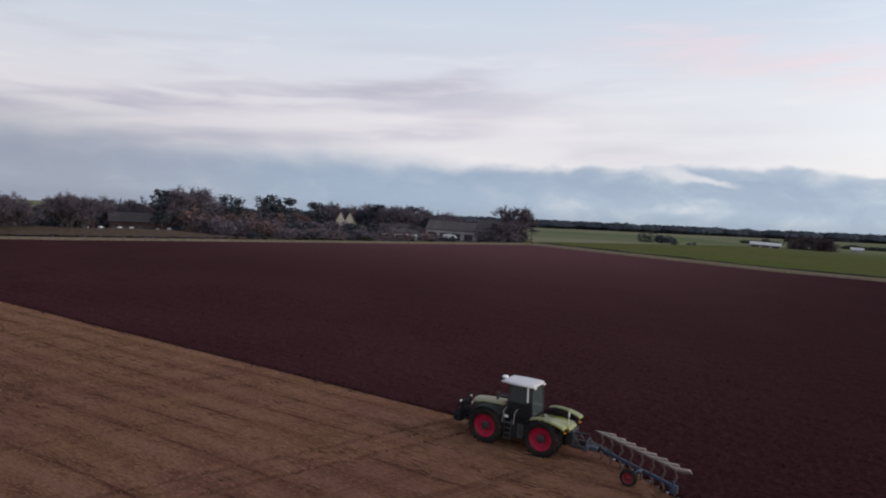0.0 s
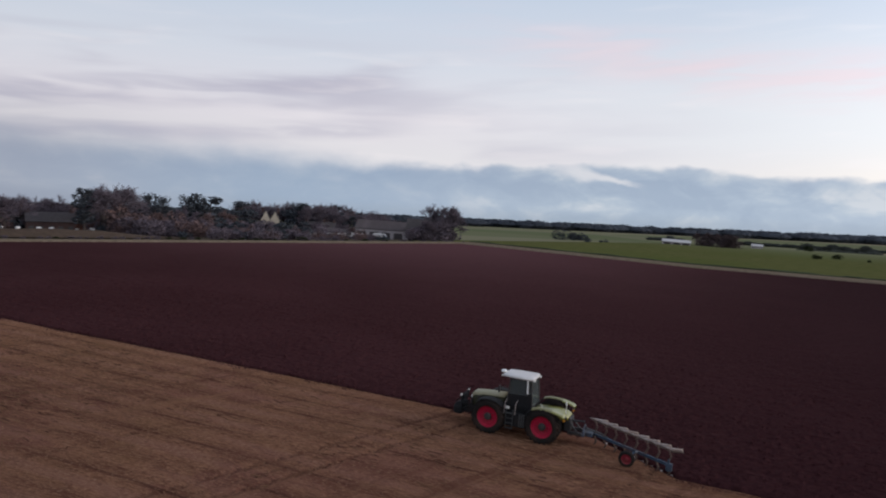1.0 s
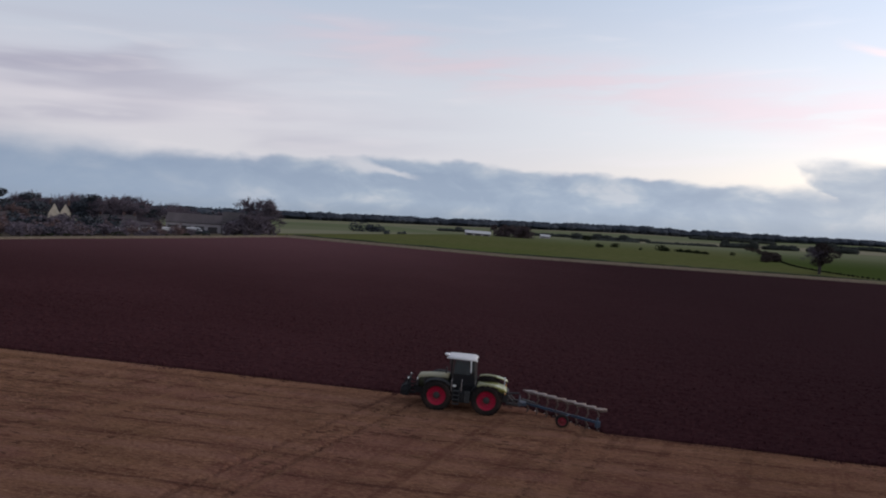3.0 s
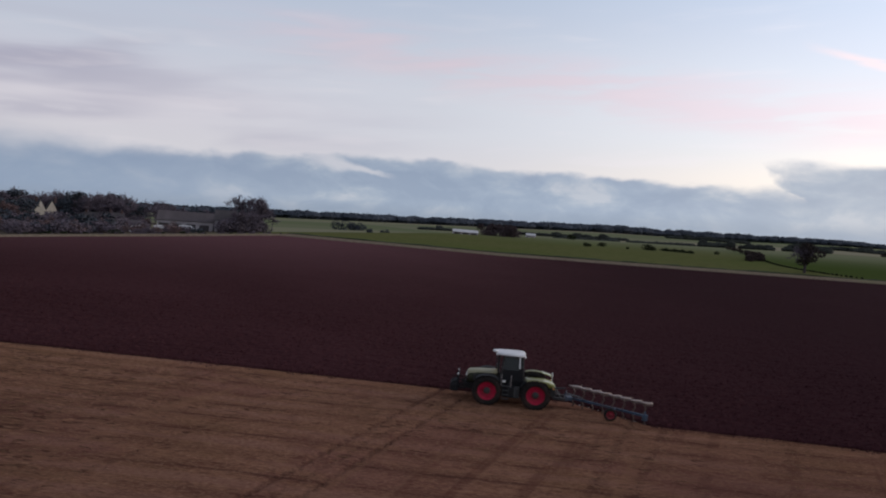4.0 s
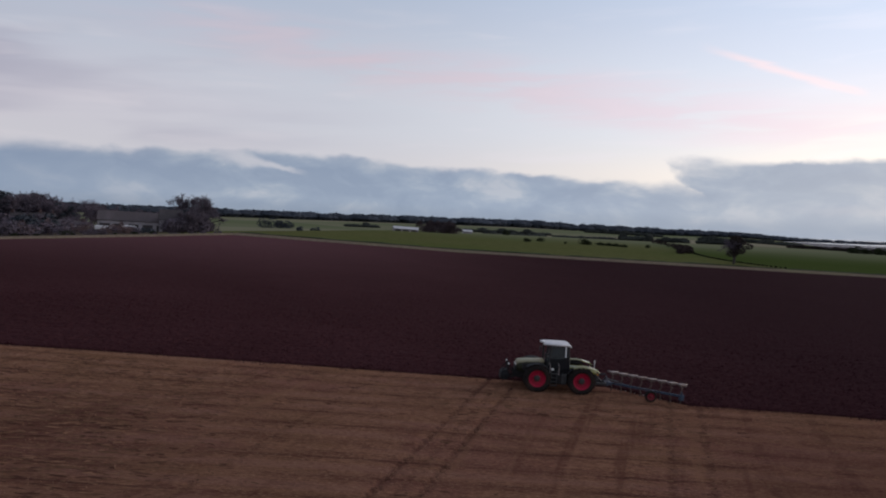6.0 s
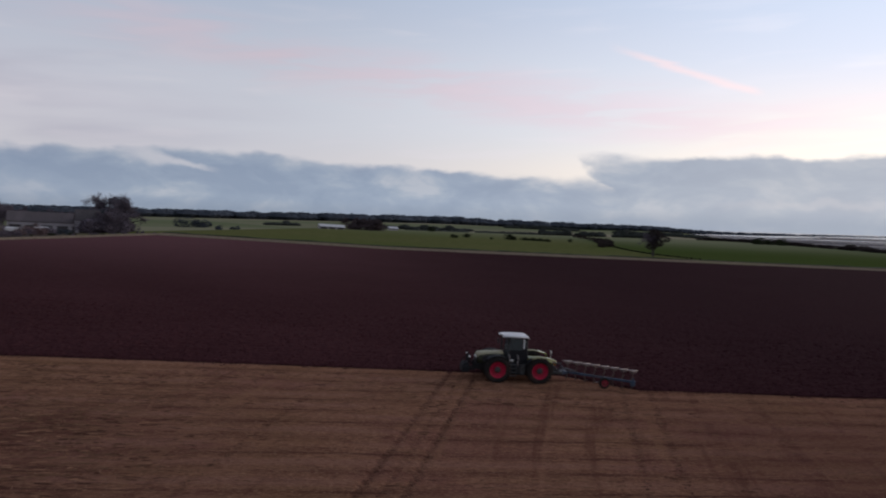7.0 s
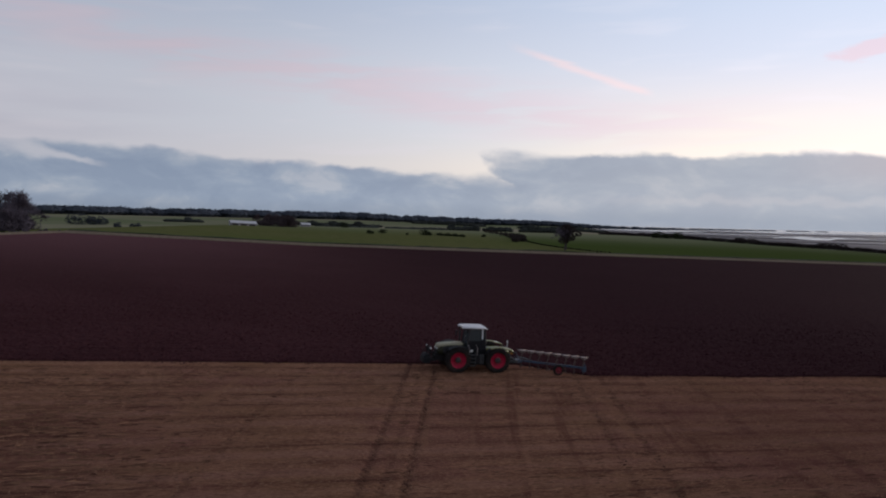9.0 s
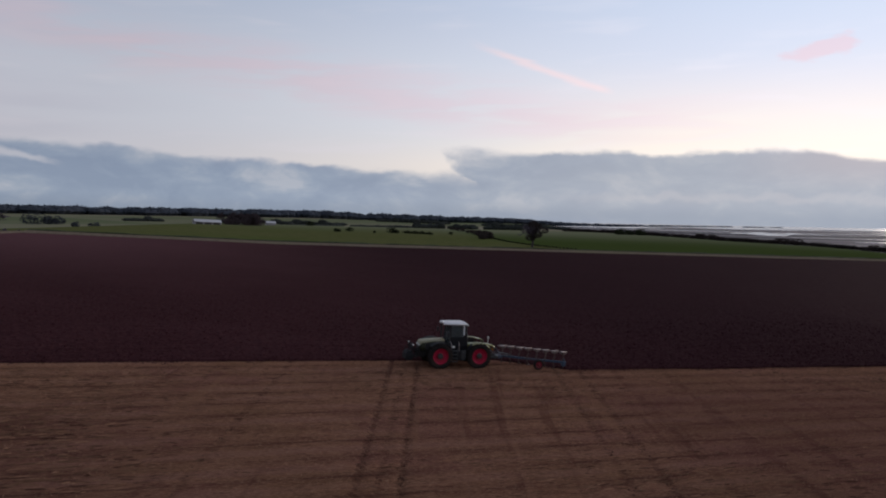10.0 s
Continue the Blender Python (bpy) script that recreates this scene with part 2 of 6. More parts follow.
def build_plough(k, p):
    clod, wide = k.noise(p, 3.2, 6.0, 0.65), k.noise(p, 0.05, 4.0, 0.5)
    rows = k.noise(k.scaled(p, (0.05, 1.1, 1.0)), 1.6, 4.0, 0.6)
    c = k.ramp(clod, [(0.28, (0.025, 0.0103, 0.0108, 1)), (0.5, (0.040, 0.0166, 0.0170, 1)), (0.72, (0.066, 0.0285, 0.0280, 1))])
    c = k.mix(k.math("MULTIPLY", k.step(0.35, 0.7, rows), 0.38), c, (0.030, 0.0124, 0.0135, 1))
    c = k.mix(k.math("MULTIPLY", k.step(0.4, 0.7, wide), 0.40), c, (0.056, 0.0240, 0.0250, 1))
    # darker towards +x
    n = k.add("ShaderNodeSeparateXYZ")
    k.put(p, n.inputs[0])
    c = k.mix(k.math("MULTIPLY", k.step(-20.0, 45.0, n.outputs[0]), 0.80), c, (0.0225, 0.0090, 0.0106, 1))
    # distance brightness put into the colour: soil paler far off by the village
    paler = k.math("MULTIPLY", k.step(35.0, 125.0, n.outputs[1]), k.step(25.0, -60.0, n.outputs[0]))
    c = k.mix(k.math("MULTIPLY", paler, k.math("ADD", 0.28, k.math("MULTIPLY", clod, 0.5))), c, (0.128, 0.0660, 0.0670, 1))
    c = k.tint(c, (1.05, 0.97, 1.03, 1))
    return c, k.math("ADD", clod, k.math("MULTIPLY", rows, 1.4)), 0.17


def build_stubble(k, p):
    n = k.add("ShaderNodeSeparateXYZ")
    k.put(p, n.inputs[0])
    x, y = n.outputs[0], n.outputs[1]
    fine = k.noise(k.scaled(p, (0.7, 2.4, 1.0)), 2.1, 9.0, 0.80)
    straw = k.noise(k.scaled(p, (0.16, 2.2, 1.0)), 0.9, 7.0, 0.68, 0.3)
    wide = k.noise(k.scaled(p, (0.5, 1.0, 1.0)), 0.13, 4.0, 0.6)
    c = k.ramp(fine, [(0.30, (0.056, 0.0225, 0.0145, 1)), (0.47, (0.185, 0.090, 0.056, 1)), (0.62, (0.290, 0.155, 0.096, 1)), (0.78, (0.45, 0.27, 0.172, 1))])
    # laid straw in thin broken lines along the drill rows
    c = k.mix(k.math("MULTIPLY", k.step(0.50, 0.64, straw), 0.55), c, (0.255, 0.138, 0.086, 1))
    c = k.mix(k.math("MULTIPLY", k.step(0.47, 0.36, straw), 0.22), c, (0.058, 0.0245, 0.0165, 1))
    cut = k.noise(k.scaled(p, (0.16, 4.2, 1.0)), 0.9, 3.0, 0.5, 0.1)
    c = k.mix(k.math("MULTIPLY", k.step(0.60, 0.68, cut), 0.16), c, (0.052, 0.0225, 0.0145, 1))
    c = k.mix(k.math("MULTIPLY", k.step(0.36, 0.30, cut), 0.5), c, (0.33, 0.19, 0.115, 1))
    # clumped residue
    clump = k.noise(k.scaled(p, (0.55, 1.2, 1.0)), 0.85, 6.0, 0.70, 0.5)
    c = k.mix(k.math("MULTIPLY", k.step(0.53, 0.64, clump), 0.50), c, (0.072, 0.0315, 0.020, 1))
    c = k.mix(k.math("MULTIPLY", k.step(0.45, 0.34, clump), 0.45), c, (0.270, 0.148, 0.092, 1))
    # olive and pinkish areas of regrowth and bare soil
    c = k.mix(k.math("MULTIPLY", k.step(0.50, 0.62, wide), 0.42), c, (0.155, 0.084, 0.042, 1))
    c = k.mix(k.math("MULTIPLY", k.step(0.48, 0.37, wide), 0.48), c, (0.165, 0.070, 0.058, 1))
    # soft bands of laid straw and soil between the passes of the drill
    drift = k.noise(k.scaled(p, (0.10, 0.5, 1.0)), 0.35, 3.0, 0.5)
    broken = k.noise(k.scaled(p, (0.30, 1.15, 1.0)), 0.62, 5.0, 0.62)
    patch = k.noise(k.scaled(p, (0.22, 0.75, 1.0)), 0.50, 3.0, 0.5)
    swath = k.math("SINE", k.math("ADD", k.math("MULTIPLY", y, 2.35), k.math("MULTIPLY", drift, 4.0)))
    row = k.math("MULTIPLY", k.step(-0.7, 1.0, swath), k.math("ADD", 0.15, k.math("MULTIPLY", k.step(0.36, 0.62, patch), 0.85)))
    c = k.mix(k.math("MULTIPLY", row, 0.42), c, (0.078, 0.0345, 0.0250, 1))
    c = k.mix(k.math("MULTIPLY", k.step(0.2, -0.95, swath), k.math("MULTIPLY", k.step(0.62, 0.40, patch), 0.42)), c, (0.245, 0.128, 0.098, 1))
    # the thin dark cuts of the drill in the middle of each band
    c = k.mix(k.math("MULTIPLY", k.step(0.90, 0.99, swath), k.math("MULTIPLY", k.step(0.42, 0.58, broken), 0.75)), c, (0.050, 0.0220, 0.0170, 1))
    # bright flecks of broken straw
    fleck = k.noise(k.scaled(p, (2.0, 4.5, 1.0)), 1.9, 4.0, 0.65)
    c = k.mix(k.math("MULTIPLY", k.step(0.53, 0.68, fleck), 0.55), c, (0.37, 0.225, 0.150, 1))
    c = k.mix(k.math("MULTIPLY", k.step(0.46, 0.33, fleck), 0.50), c, (0.062, 0.027, 0.019, 1))
    # lanes of earlier passes, running with the wheel tracks
    lane = k.math("SUBTRACT", x, k.math("MULTIPLY", y, 0.34))
    pass_a = k.noise(k.vec(k.math("MULTIPLY", lane, 0.42), k.math("MULTIPLY", y, 0.035), 0.0), 1.0, 4.0, 0.6)
    c = k.mix(k.math("MULTIPLY", k.step(0.55, 0.68, pass_a), 0.52), c, (0.080, 0.034, 0.024, 1))
    c = k.mix(k.math("MULTIPLY", k.step(0.44, 0.32, pass_a), 0.45), c, (0.230, 0.122, 0.072, 1))
    # view-dependent shade put into the colour towards the tractor's own headland
    c = k.mix(k.math("MULTIPLY", k.step(-45.0, 5.0, lane), 0.20), c, (0.088, 0.034, 0.031, 1))
    # ruts pressed dark by the last tractor passes
    for at, wide_of, much in ((-5.8, 0.34, 0.34), (-3.4, 0.34, 0.34), (-4.6, 0.25, 0.2), (9.6, 0.42, 0.3), (12.0, 0.42, 0.3), (-14.6, 0.4, 0.25), (15.6, 0.55, 0.35), (20.8, 0.6, 0.4), (-24.0, 0.5, 0.25)):
        rut = k.step(wide_of, wide_of * 0.35, k.math("ABSOLUTE", k.math("SUBTRACT", lane, k.math("ADD", at - 0.22, k.math("MULTIPLY", straw, 0.44)))))
        c = k.mix(k.math("MULTIPLY", rut, k.math("MULTIPLY", k.step(0.38, 0.60, broken), much)), c, (0.050, 0.0215, 0.016, 1))
    for at in (0.2, 3.6):
        bar = k.step(0.26, 0.06, k.math("ABSOLUTE", k.math("SUBTRACT", lane, k.math("ADD", at - 0.2, k.math("MULTIPLY", straw, 0.4)))))
        c = k.mix(k.math("MULTIPLY", bar, 0.2), c, (0.235, 0.125, 0.082, 1))
    # lower apparent brightness put into the colour: redder ends away from the plough
    browner = k.math("MULTIPLY", k.math("MAXIMUM", k.step(-14.0, -36.0, x), k.step(2.0, 14.0, x)), k.step(-2.0, -15.0, y))
    c = k.mix(k.math("MULTIPLY", browner, k.math("ADD", 0.16, k.math("MULTIPLY", patch, 0.40))), c, (0.092, 0.038, 0.033, 1))
    c = k.tint(c, (1.02, 1.02, 0.99, 1))
    return c, k.math("ADD", fine, k.math("ADD", k.math("MULTIPLY", straw, 0.8), k.math("MULTIPLY", clump, 1.2))), 0.2


def build_green(k, p):
    fine, wide = k.noise(k.scaled(p, (1.0, 2.0, 1.0)), 0.35, 6.0, 0.65), k.noise(p, 0.012, 4.0, 0.5)
    near = k.ramp(fine, [(0.25, (0.068, 0.073, 0.027, 1)), (0.55, (0.097, 0.099, 0.038, 1)), (0.8, (0.130, 0.122, 0.050, 1))])
    near = k.mix(k.math("MULTIPLY", k.step(0.4, 0.7, wide), 0.5), near, (0.060, 0.090, 0.021, 1))
    n = k.add("ShaderNodeSeparateXYZ")
    k.put(p, n.inputs[0])
    # a greener, darker crop beyond the hedge that crosses the pasture
    near = k.mix(k.math("MULTIPLY", k.step(86.0, 91.0, k.math("ADD", n.outputs[0], k.math("MULTIPLY", k.step(165.0, 148.0, n.outputs[1]), -10.0))), 0.75), near, (0.036, 0.056, 0.014, 1))
    cells = k.add("ShaderNodeTexVoronoi")
    k.put(k.scaled(p, (0.0026, 0.0062, 0.0)), cells.inputs["Vector"])
    cells.inputs["Scale"].default_value = 1.0
    split = k.add("ShaderNodeSeparateColor")
    k.put(cells.outputs["Color"], split.inputs[0])
    # far crops and tan strips, also paled by haze put into the colour
    field = k.ramp(split.outputs[0], [(0.0, (0.115, 0.130, 0.068, 1)), (0.3, (0.17, 0.165, 0.105, 1)), (0.5, (0.098, 0.120, 0.058, 1)), (0.75, (0.22, 0.195, 0.136, 1)), (1.0, (0.125, 0.140, 0.076, 1))])
    away = k.math("ADD", n.outputs[1], k.math("MULTIPLY", n.outputs[0], 0.15))
    c = k.mix(k.step(225.0, 350.0, k.math("ADD", away, k.math("MULTIPLY", wide, 60.0))), near, field)
    earth = k.mix(k.step(0.3, 0.7, fine), (0.062, 0.048, 0.038, 1), (0.115, 0.092, 0.070, 1))
    left = k.math("ADD", k.math("MULTIPLY", k.math("ADD", n.outputs[0], 66.0), -0.872), k.math("MULTIPLY", k.math("ADD", n.outputs[1], -137.0), 0.489))
    c = k.mix(k.math("MULTIPLY", k.step(0.0, 4.0, left), k.math("MULTIPLY", k.step(0.0, 10.0, k.math("SUBTRACT", -73.0, n.outputs[0])), k.step(230.0, 205.0, n.outputs[1]))), c, earth)
    return c, fine, 0.10


def build_verge(k, p):
    fine, wide = k.noise(p, 1.3, 6.0, 0.7), k.noise(p, 0.07, 3.0, 0.5)
    c = k.ramp(fine, [(0.25, (0.092, 0.070, 0.050, 1)), (0.55, (0.165, 0.128, 0.094, 1)), (0.8, (0.25, 0.200, 0.150, 1))])
    c = k.mix(k.math("MULTIPLY", k.step(0.5, 0.8, wide), 0.5), c, (0.15, 0.15, 0.07, 1))
    return c, fine, 0.2


def build_flats(k, p):
    n = k.add("ShaderNodeSeparateXYZ")
    k.put(p, n.inputs[0])
    across = k.math("ADD", k.math("MULTIPLY", n.outputs[0], 0.72), k.math("MULTIPLY", n.outputs[1], 0.69))
    along = k.math("SUBTRACT", k.math("MULTIPLY", n.outputs[0], 0.69), k.math("MULTIPLY", n.outputs[1], 0.72))
    run = k.noise(k.vec(k.math("MULTIPLY", along, 0.0010), k.math("MULTIPLY", across, 0.0060)), 1.0, 5.0, 0.55, 0.4)
    c = k.ramp(run, [(0.40, (0.026, 0.020, 0.025, 1)), (0.49, (0.062, 0.048, 0.054, 1)), (0.54, (0.10, 0.084, 0.086, 1)), (0.60, (0.22, 0.20, 0.195, 1))])
    return c, None, 0.0


M_PLOUGH = ground_material("ploughed_soil", build_plough, rough=0.8, gloss=0.003)
M_STUBBLE = ground_material("stubble", build_stubble)
M_GREEN = ground_material("fields", build_green)
M_VERGE = ground_material("dry_grass", build_verge)
M_BANK = surface("rough_bank", (0.095, 0.066, 0.048, 1), 0.95, grain=(0.060, 0.046, 0.030, 1), amount=0.35, bump=0.3, scale=0.7)
M_FLATS = ground_material("mud_flats", build_flats, rough=0.7, gloss=0.06)
M_RUT = surface("wheel_rut_soil", (0.098, 0.046, 0.032, 1), 0.95, grain=(0.135, 0.066, 0.044, 1), amount=0.4, bump=0.05, scale=3.0)
M_STRAW = surface("straw", (0.25, 0.145, 0.095, 1), 0.9, amount=0.2, vary=0.5, island=True)
M_WISP = surface("laid_straw", (0.215, 0.112, 0.068, 1), 0.9, amount=0.3, scale=3.0, vary=0.6, island=True)
M_CRUST = surface("soil_crust", (0.118, 0.055, 0.037, 1), 0.95, amount=0.3, scale=3.0, vary=0.5, island=True)
M_WATER = surface("shallow_water", (0.16, 0.18, 0.20, 1), 0.18, amount=0.1, scale=0.02)
M_GREENPAINT = surface("green_paint", (0.215, 0.210, 0.034, 1), 0.32, amount=0.12, scale=5.0, coat=0.5, grain=(0.24, 0.24, 0.10, 1))
M_PALE = surface("pale_green_dusty_paint", (0.215, 0.205, 0.10, 1), 0.55, amount=0.2, scale=4.0, coat=0.08, spec=0.3, grain=(0.22, 0.215, 0.13, 1))
M_BONNET = surface("dusty_bonnet_paint", (0.33, 0.31, 0.20, 1), 0.6, amount=0.2, scale=4.0, coat=0.05, grain=(0.24, 0.225, 0.165, 1), spec=0.25)
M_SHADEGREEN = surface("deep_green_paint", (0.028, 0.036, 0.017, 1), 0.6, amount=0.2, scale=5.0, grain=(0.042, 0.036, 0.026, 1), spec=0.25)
M_RUST = surface("soil_crusted_iron", (0.085, 0.052, 0.042, 1), 0.75, amount=0.35, scale=7.0, grain=(0.12, 0.085, 0.07, 1))
M_WHITE = surface("white_paint", (0.80, 0.80, 0.80, 1), 0.35, amount=0.06, scale=3.0, coat=0.3)
M_ROOFWHITE = surface("dusty_white_roof", (0.60, 0.585, 0.58, 1), 0.5, amount=0.10, scale=2.5, grain=(0.50, 0.47, 0.44, 1), spec=0.3)
M_RED = surface("red_paint", (0.42, 0.012, 0.046, 1), 0.55, amount=0.28, scale=6.0, grain=(0.30, 0.022, 0.042, 1), spec=0.2)
M_DULLRED = surface("soil_dusted_red", (0.24, 0.022, 0.036, 1), 0.7, amount=0.35, scale=9.0, grain=(0.13, 0.05, 0.045, 1), spec=0.15)
M_BLUE = surface("blue_paint", (0.028, 0.064, 0.112, 1), 0.65, amount=0.5, scale=3.2, grain=(0.078, 0.062, 0.062, 1))
M_STEEL = surface("scoured_steel", (0.36, 0.315, 0.305, 1), 0.5, metal=0.25, amount=0.25, scale=9.0, grain=(0.30, 0.22, 0.18, 1))
M_DARK = surface("black_frame", (0.022, 0.023, 0.026, 1), 0.5, amount=0.3, scale=6.0, grain=(0.05, 0.042, 0.036, 1))
M_CABDARK = surface("matt_black_panel", (0.016, 0.016, 0.018, 1), 0.8, amount=0.3, scale=6.0, grain=(0.036, 0.030, 0.026, 1), spec=0.2)
M_GREY = surface("grey_metal", (0.075, 0.080, 0.082, 1), 0.45, metal=0.3, amount=0.25, scale=6.0)
M_TYRE = surface("tyre_rubber", (0.026, 0.022, 0.021, 1), 0.9, amount=0.35, scale=5.0, bump=0.01, grain=(0.082, 0.052, 0.040, 1))
M_LAMP = surface("lamp_glass", (0.7, 0.7, 0.66, 1), 0.15, amount=0.05, coat=0.5)
M_AMBER = surface("amber_glass", (0.75, 0.33, 0.04, 1), 0.2, amount=0.1)
M_BARK = surface("bark", (0.090, 0.076, 0.076, 1), 0.9, amount=0.35, scale=4.0, vary=0.3)
# distance haze put into the twig colour: pale and purplish
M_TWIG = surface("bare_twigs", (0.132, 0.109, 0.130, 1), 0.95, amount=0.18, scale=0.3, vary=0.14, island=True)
M_RUSSET = surface("russet_leaves", (0.150, 0.102, 0.100, 1), 0.9, amount=0.2, scale=0.4, vary=0.25, island=True)
# needles greyed and blued, with haze put into the colour
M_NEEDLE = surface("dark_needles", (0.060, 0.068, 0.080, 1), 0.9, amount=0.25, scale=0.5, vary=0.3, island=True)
M_HEDGE = surface("hedge_leaves", (0.034, 0.042, 0.020, 1), 0.9, amount=0.35, scale=0.8, vary=0.7, island=True)
M_DEADHEDGE = surface("leafless_hedge", (0.050, 0.038, 0.035, 1), 0.95, amount=0.3, scale=0.8, vary=0.4, island=True)
# blue-grey lift of the woods is haze put into the base colour
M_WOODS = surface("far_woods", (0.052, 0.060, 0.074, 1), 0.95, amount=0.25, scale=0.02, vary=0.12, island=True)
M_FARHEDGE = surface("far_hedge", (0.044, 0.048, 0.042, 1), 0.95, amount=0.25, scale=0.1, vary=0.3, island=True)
M_COPSE = surface("brown_copse", (0.098, 0.074, 0.078, 1), 0.95, amount=0.2, scale=0.3, vary=0.15, island=True)
M_RENDERED = surface("cream_render", (0.52, 0.46, 0.37, 1), 0.85, amount=0.22, scale=1.5)
M_BRICK = surface("red_brick", (0.15, 0.075, 0.058, 1), 0.9, amount=0.25, scale=3.0, vary=0.2)
M_SLATE = surface("slate", (0.072, 0.064, 0.066, 1), 0.85, amount=0.25, scale=2.0)
M_OLDBRICK = surface("dull_brick", (0.092, 0.062, 0.060, 1), 0.9, amount=0.25, scale=2.0)
M_PANTILE = surface("pantiles", (0.17, 0.085, 0.060, 1), 0.8, amount=0.3, scale=2.0)
M_SHEET = surface("fibre_cement_sheet", (0.095, 0.080, 0.082, 1), 0.85, amount=0.2, scale=1.0, stretch=(3, 0.3, 1))
M_BARNWALL = surface("grey_cladding", (0.34, 0.31, 0.32, 1), 0.75, amount=0.25, scale=1.0)
M_PALESHEET = surface("pale_roof_sheet", (0.46, 0.45, 0.45, 1), 0.7, amount=0.15, scale=0.6)
M_WINDOW = surface("window_glass", (0.03, 0.035, 0.04, 1), 0.08, amount=0.1)


def clear_glass():
    m = bpy.data.materials.new("tinted_cab_glass")
    m.use_nodes = True
    k = Net(m.node_tree)
    b = k.add("ShaderNodeBsdfPrincipled")
    # tint lifted to teal-grey: reflected sky put into the glass colour
    b.inputs["Base Color"].default_value = (0.095, 0.116, 0.120, 1)
    b.inputs["Roughness"].default_value, b.inputs["Transmission Weight"].default_value, b.inputs["IOR"].default_value = 0.04, 0.5, 1.45
    end = k.add("ShaderNodeOutputMaterial")
    k.put(b.outputs[0], end.inputs[0])
    return m


M_GLASS = clear_glass()


# ---- mesh tools ----
def mesh_object(name, bm, material, parent=None, label="", smooth=False):
    data = bpy.data.meshes.new(name)
    bm.to_mesh(data)
    bm.free()
    for m in material if isinstance(material, (list, tuple)) else [material]:
        data.materials.append(m)
    if smooth:
        data.shade_smooth()
    ob = new(name, data)
    ob.parent = parent
    if label:
        tagged(ob, label)
    return ob


def part(name, bm, material, parent, label="", smooth=False):
    return mesh_object(name, bm, material, parent, label, smooth)


def raw(name, verts, faces, material, parent=None, smooth=False):
    data = bpy.data.meshes.new(name)
    data.from_pydata([tuple(v) for v in verts] if not isinstance(verts, np.ndarray) else verts.tolist(), [], faces if not isinstance(faces, np.ndarray) else faces.tolist())
    for m in material if isinstance(material, (list, tuple)) else [material]:
        data.materials.append(m)
    if smooth:
        data.shade_smooth()
    data.update()
    ob = new(name, data)
    ob.parent = parent
    return ob


def box(bm, x0, x1, y0, y1, z0, z1, bevel=0.0, m=None):
    r = bmesh.ops.create_cube(bm, size=1.0, matrix=Matrix.Translation(((x0 + x1) / 2, (y0 + y1) / 2, (z0 + z1) / 2)) @ Matrix.Diagonal((x1 - x0, y1 - y0, z1 - z0, 1)))
    vs = r["verts"]
    if bevel:
        es = list({e for v in vs for e in v.link_edges})
        out = bmesh.ops.bevel(bm, geom=es, offset=bevel, segments=2, affect="EDGES", profile=0.6)
        vs = list({v for f in out["faces"] for v in f.verts} | {v for v in vs if v.is_valid})
    if m is not None:
        bmesh.ops.transform(bm, matrix=m, verts=vs)
    return vs


def rod(bm, a, b, r0, r1=None, n=8):
    a, b = Vector(a), Vector(b)
    m = Matrix.Translation((a + b) / 2) @ (b - a).to_track_quat("Z", "Y").to_matrix().to_4x4()
    return bmesh.ops.create_cone(bm, cap_ends=True, segments=n, radius1=r0, radius2=r0 if r1 is None else r1, depth=(b - a).length, matrix=m)["verts"]


def loft(bm, rings, close=True, caps=True):
    """Skin a list of rings of points of the same count."""
    vs = [[bm.verts.new(p) for p in ring] for ring in rings]
    n = len(vs[0])
    for a, b in zip(vs, vs[1:]):
        for i in range(n if close else n - 1):
            bm.faces.new((a[i], a[(i + 1) % n], b[(i + 1) % n], b[i]))
    if caps and close:
        bm.faces.new(list(reversed(vs[0])))
        bm.faces.new(vs[-1])
    return vs


def lathe(bm, profile, n=32, axis="y", at=(0, 0, 0)):
    """Turn a profile of (radius, along) about an axis through at."""
    rings = []
    for r, s in profile:
        ring = []
        for i in range(n):
            a = 2 * math.pi * i / n
            p = (r * math.cos(a), s, r * math.sin(a)) if axis == "y" else (r * math.cos(a), r * math.sin(a), s)
            ring.append(Vector(p) + Vector(at))
        rings.append(ring)
    return loft(bm, rings, caps=True)


# ---- terrain ----
def ease(a, b, v):
    u = np.clip((v - a) / (b - a), 0, 1)
    return u * u * (3 - 2 * u)


EDGE_Y = 134.5                                     # far side of the ploughed field


def left_edge(y):
    """Where the ploughed field ends on the village side."""
    return -58.5 - (137 - y) * 0.5607


def village_line(y):
    """Foot of the gardens, a few metres behind the edge of the field."""
    return left_edge(y) - 7.0


def outside_left(x, y):
    return -(x + 64) * 0.872 + (y - 137) * 0.489


def lie(x, y):
    """Height of the land."""
    near = 0.0175 * np.maximum(0, x) * ease(0, 140, y)
    s = np.maximum(ease(0, 380, y - EDGE_Y), np.clip(outside_left(x, y) / 75, 0, 1))
    far = 4.1 + 0.04 * x - 0.04 * y + 5.5 * ease(380, 800, y) * ease(430, 120, x)
    return near * (1 - s) + far * s - 6.0 * shore(x, y)


def shore(x, y):
    """Rises from 0 to 1 across the hedge that bounds the land above the tidal flats."""
    return ease(4, 60, 0.943 * x + 0.333 * y - 318) * ease(0, 200, x + 10 - 0.44 * (y + 58))


def put_on(x, y):
    return float(lie(np.float64(x), np.float64(y)))


